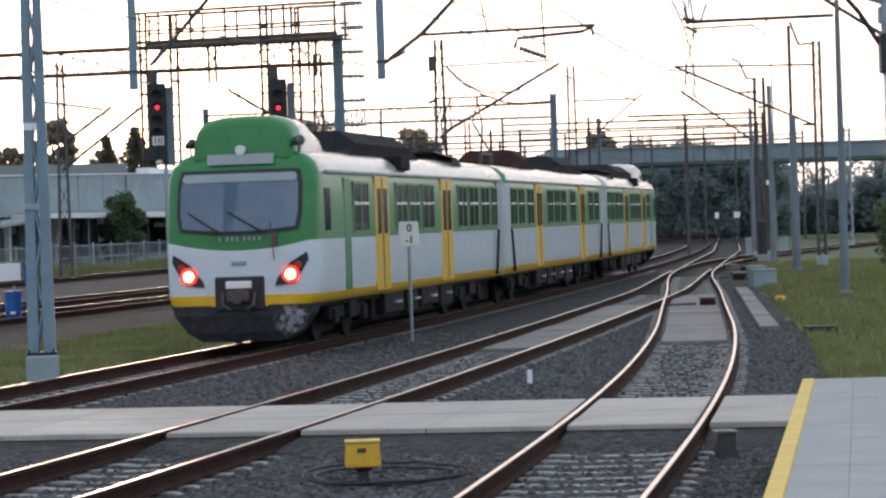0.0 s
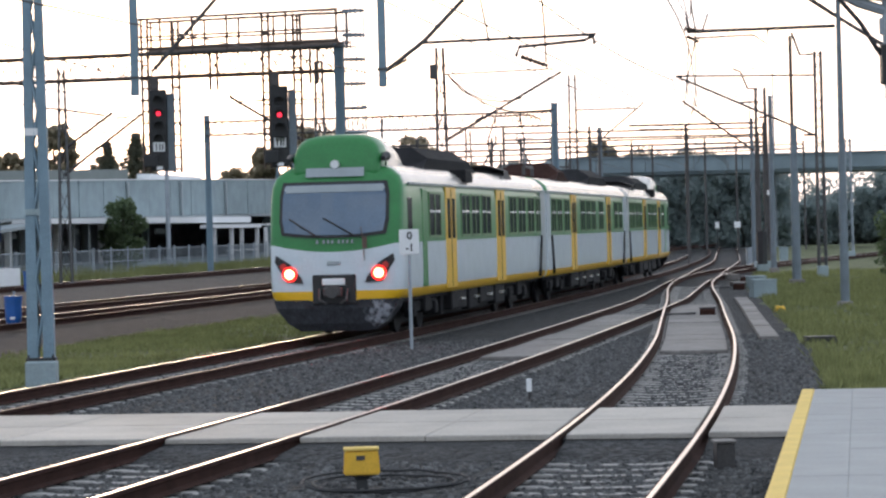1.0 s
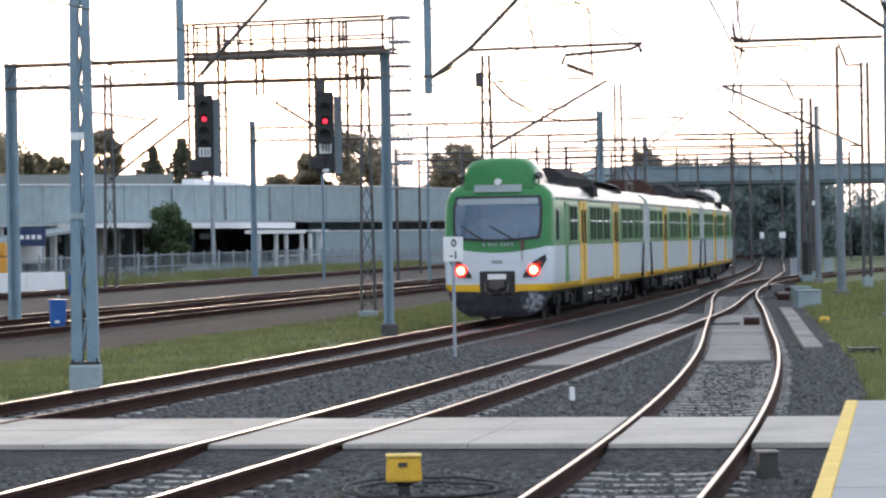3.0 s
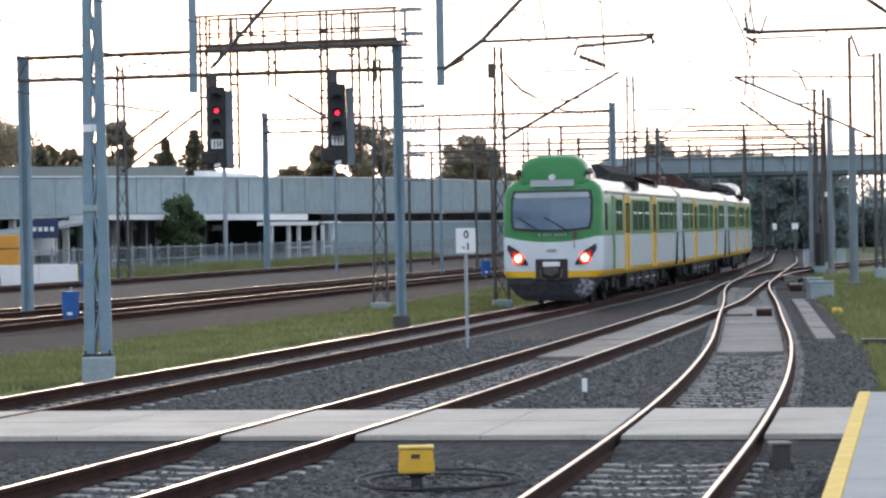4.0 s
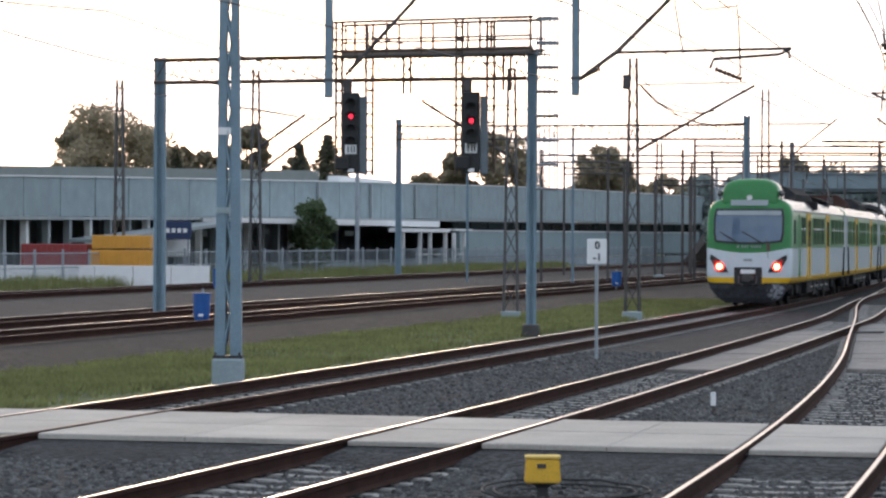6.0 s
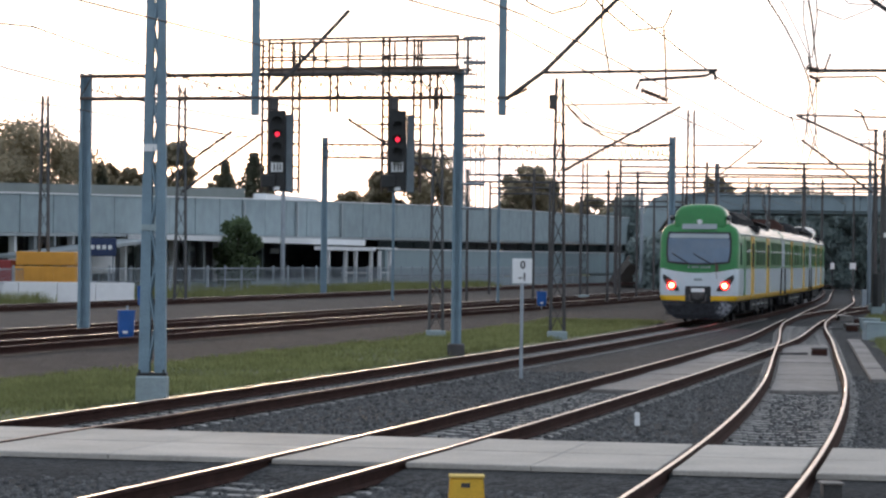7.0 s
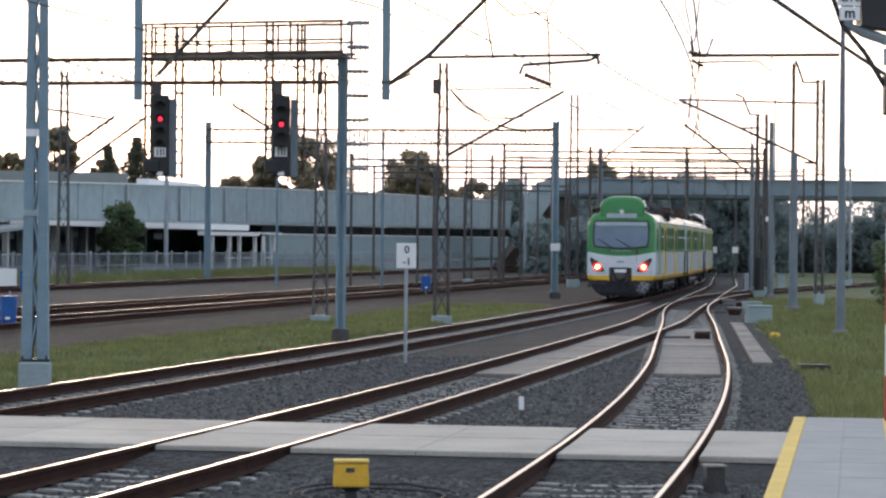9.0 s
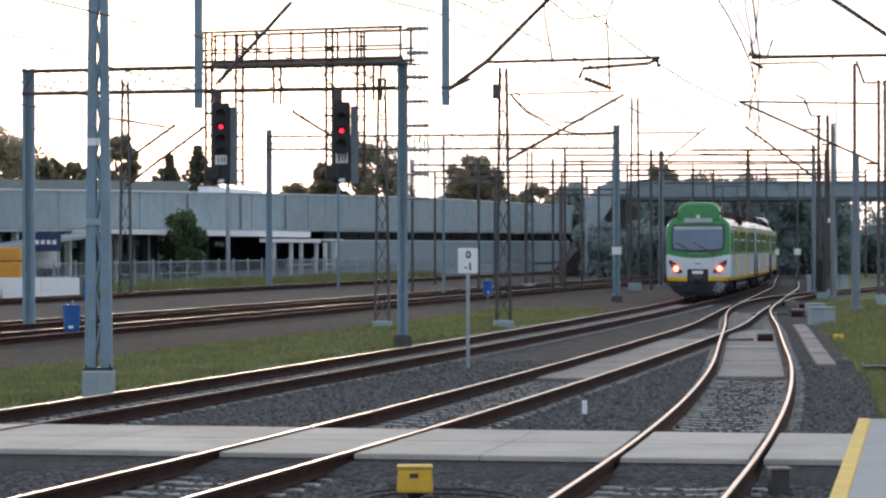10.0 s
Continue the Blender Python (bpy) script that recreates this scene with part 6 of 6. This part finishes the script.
tree((b5[0], b5[1], 0.3), 3.8, 2.5, 5, "dense dark green young tree before the white canopy", base=0.1, count=7000, leaf=0.13, material=SHRUB, name="bush", clump=1.5)
b6 = (18.6, 90.00, 1.93)
tree((b6[0] + 0.9, b6[1], -0.1), 3.4, 2.6, 8, "dark green bush on the grass bank", base=0.05, count=6000, leaf=0.12, material=SHRUB, name="bush", clump=1.5)


def far_wood(x0, x1, y, h, seed, label, count, layers=7, leaf=0.42):
    rnd = random.Random(seed)
    cs = []
    n = int((x1 - x0) / 1.1)
    for i in range(n):
        x = x0 + (x1 - x0) * (i + 0.5) / n
        tall = h * (0.86 + 0.14 * noise.noise(Vector((x * 0.35, seed, 0))) + 0.12 * rnd.random())
        for k in range(layers):
            z = tall * (k + rnd.random()) / layers
            cs.append(((x + rnd.uniform(-0.8, 0.8), y + rnd.uniform(-3, 3), z), 1.1))
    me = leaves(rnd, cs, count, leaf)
    me.materials.append(WOOD_HAZED)
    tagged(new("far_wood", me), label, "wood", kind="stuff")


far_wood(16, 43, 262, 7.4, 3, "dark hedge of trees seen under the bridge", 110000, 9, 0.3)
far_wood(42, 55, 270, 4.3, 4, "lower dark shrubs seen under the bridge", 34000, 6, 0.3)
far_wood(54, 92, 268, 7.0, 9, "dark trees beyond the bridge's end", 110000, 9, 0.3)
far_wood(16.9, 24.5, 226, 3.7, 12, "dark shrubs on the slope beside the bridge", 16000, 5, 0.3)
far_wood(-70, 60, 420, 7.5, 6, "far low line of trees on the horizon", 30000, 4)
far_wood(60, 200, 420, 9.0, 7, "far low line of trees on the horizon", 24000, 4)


# ---------------------------------------------------------------- grass and loose stones
def grass_tufts(name, spots, count, height, seed, label):
    rnd = np.random.default_rng(seed)
    verts, faces = [], []
    for _ in range(count):
        x, y, z = spots(rnd)
        patch = noise.noise(Vector((x * 0.35, y * 0.18, 0)))
        if patch < -0.15 and rnd.random() < 0.7:
            continue
        h = height * (0.5 + rnd.random()) * (1 + 0.8 * max(0, patch))
        for _k in range(3):
            dx, dy = rnd.normal(0, 0.05, 2)
            a0 = rnd.random() * math.tau
            w = 0.012 + 0.012 * rnd.random()
            k = len(verts)
            verts += [(x + dx - w * math.cos(a0), y + dy - w * math.sin(a0), z), (x + dx + w * math.cos(a0), y + dy + w * math.sin(a0), z), (x + dx * 2.2 + rnd.normal(0, 0.04), y + dy * 2.2, z + h)]
            faces.append((k, k + 1, k + 2))
    me = bpy.data.meshes.new(name)
    me.from_pydata(verts, [], faces)
    me.materials.append(BLADE)
    tagged(new(name, me), label, "grass", kind="stuff")


def strip_left(rnd):
    y = 36 + 74 * rnd.random() ** 1.3
    u = -2.3 - 4.4 * rnd.random()
    p = at_line(LINE_A, y, u)
    return p.x, p.y, ground_z(u) - 0.01


def strip_fence(rnd):
    y = 92 + 100 * rnd.random()
    return -14.5 + 0.235 * (y - 127) + 4.2 * rnd.random(), y, ground_z(-30) - 0.01


def bank_right(rnd):
    y = 38 + 90 * rnd.random() ** 1.3
    u = 2.15 + 11 * rnd.random() ** 1.2
    p = at_line(LINE_C, y, u)
    return p.x, p.y, -0.215


grass_tufts("grass_tufts", strip_left, 30000, 0.11, 1, "tufts of green and dry grass beside the track")
grass_tufts("grass_tufts", strip_fence, 17000, 0.36, 2, "tall dry grass along the fence")
grass_tufts("grass_tufts", bank_right, 38000, 0.15, 3, "rough green grass on the bank")


def loose_stones():
    rnd = np.random.default_rng(11)
    t = (1 + 5 ** 0.5) / 2
    ico = np.array([(-1, t, 0), (1, t, 0), (-1, -t, 0), (1, -t, 0), (0, -1, t), (0, 1, t), (0, -1, -t), (0, 1, -t), (t, 0, -1), (t, 0, 1), (-t, 0, -1), (-t, 0, 1)]) / 1.9
    tri = [(0, 11, 5), (0, 5, 1), (0, 1, 7), (0, 7, 10), (0, 10, 11), (1, 5, 9), (5, 11, 4), (11, 10, 2), (10, 7, 6), (7, 1, 8), (3, 9, 4), (3, 4, 2), (3, 2, 6), (3, 6, 8), (3, 8, 9), (4, 9, 5), (2, 4, 11), (6, 2, 10), (8, 6, 7), (9, 8, 1)]
    n = 46000
    ys = 20.5 + 40 * rnd.random(n) ** 1.6
    xa = np.interp(ys, *LINE_A) - 1.6
    xs = xa + rnd.random(n) * (np.interp(ys, *LINE_C) + 2.2 - xa)
    size = 0.022 + 0.022 * rnd.random(n)
    between = (np.abs(xs - np.interp(ys, *LINE_C)) < 1.35) | (np.abs(xs - np.interp(ys, *LINE_B)) < 1.4) | (np.abs(xs - np.interp(ys, *LINE_A)) < 1.4)
    base = np.where(between, -0.221, -0.215)
    verts, faces = [], []
    for i in range(n):
        sh = rnd.uniform(0.6, 1.25, 3) * size[i]
        a0 = rnd.random() * 6.3
        c, s = math.cos(a0), math.sin(a0)
        v = ico * sh
        k = len(verts)
        verts.extend(zip(xs[i] + v[:, 0] * c - v[:, 1] * s, ys[i] + v[:, 0] * s + v[:, 1] * c, base[i] + v[:, 2] + 0.012 * rnd.random()))
        faces.extend((a + k, b + k, d + k) for a, b, d in tri)
    me = bpy.data.meshes.new("loose_stones")
    me.from_pydata(verts, [], faces)
    m = STONE.copy()
    nt = m.node_tree
    geo = nt.nodes.new("ShaderNodeNewGeometry")
    rp = nt.nodes.new("ShaderNodeValToRGB")
    rp.color_ramp.elements[0].color, rp.color_ramp.elements[1].color = (0.028, 0.028, 0.029, 1), (0.135, 0.137, 0.137, 1)
    nt.links.new(geo.outputs["Random Per Island"], rp.inputs["Fac"])
    nt.links.new(rp.outputs["Color"], nt.nodes["Principled BSDF"].inputs["Base Color"])
    me.materials.append(m)
    tagged(new("loose_stones", me), "loose grey ballast stones between the rails", "gravel", kind="stuff")


loose_stones()

# ---------------------------------------------------------------- movement
def motions():
    first, mid, last = [], [], []
    for t, y in S_START:
        ahead = y + 0.978 * CAR_LENGTHS[0]
        end = ahead + 0.978 * CAR_LENGTHS[1]
        tail = end + 0.98 * CAR_LENGTHS[2]

        def chord(y0, y1):
            p, q = at_line(LINE_A, y0), at_line(LINE_A, y1)
            d = q - p
            return p, q, -math.degrees(math.atan2(d.x, d.y))

        p, q, r = chord(y, ahead)
        first.append((t, pose(p.x, p.y, 0, 0, 0, r)))
        p, q, r = chord(ahead, end)
        mid.append((t, pose(p.x, p.y, 0, 0, 0, r)))
        p, q, r = chord(end, tail)
        last.append((t, pose(q.x, q.y, 0, 0, 0, r + 180)))
    walk(car_front, first)
    walk(car_mid, mid)
    walk(car_rear, last)


motions()
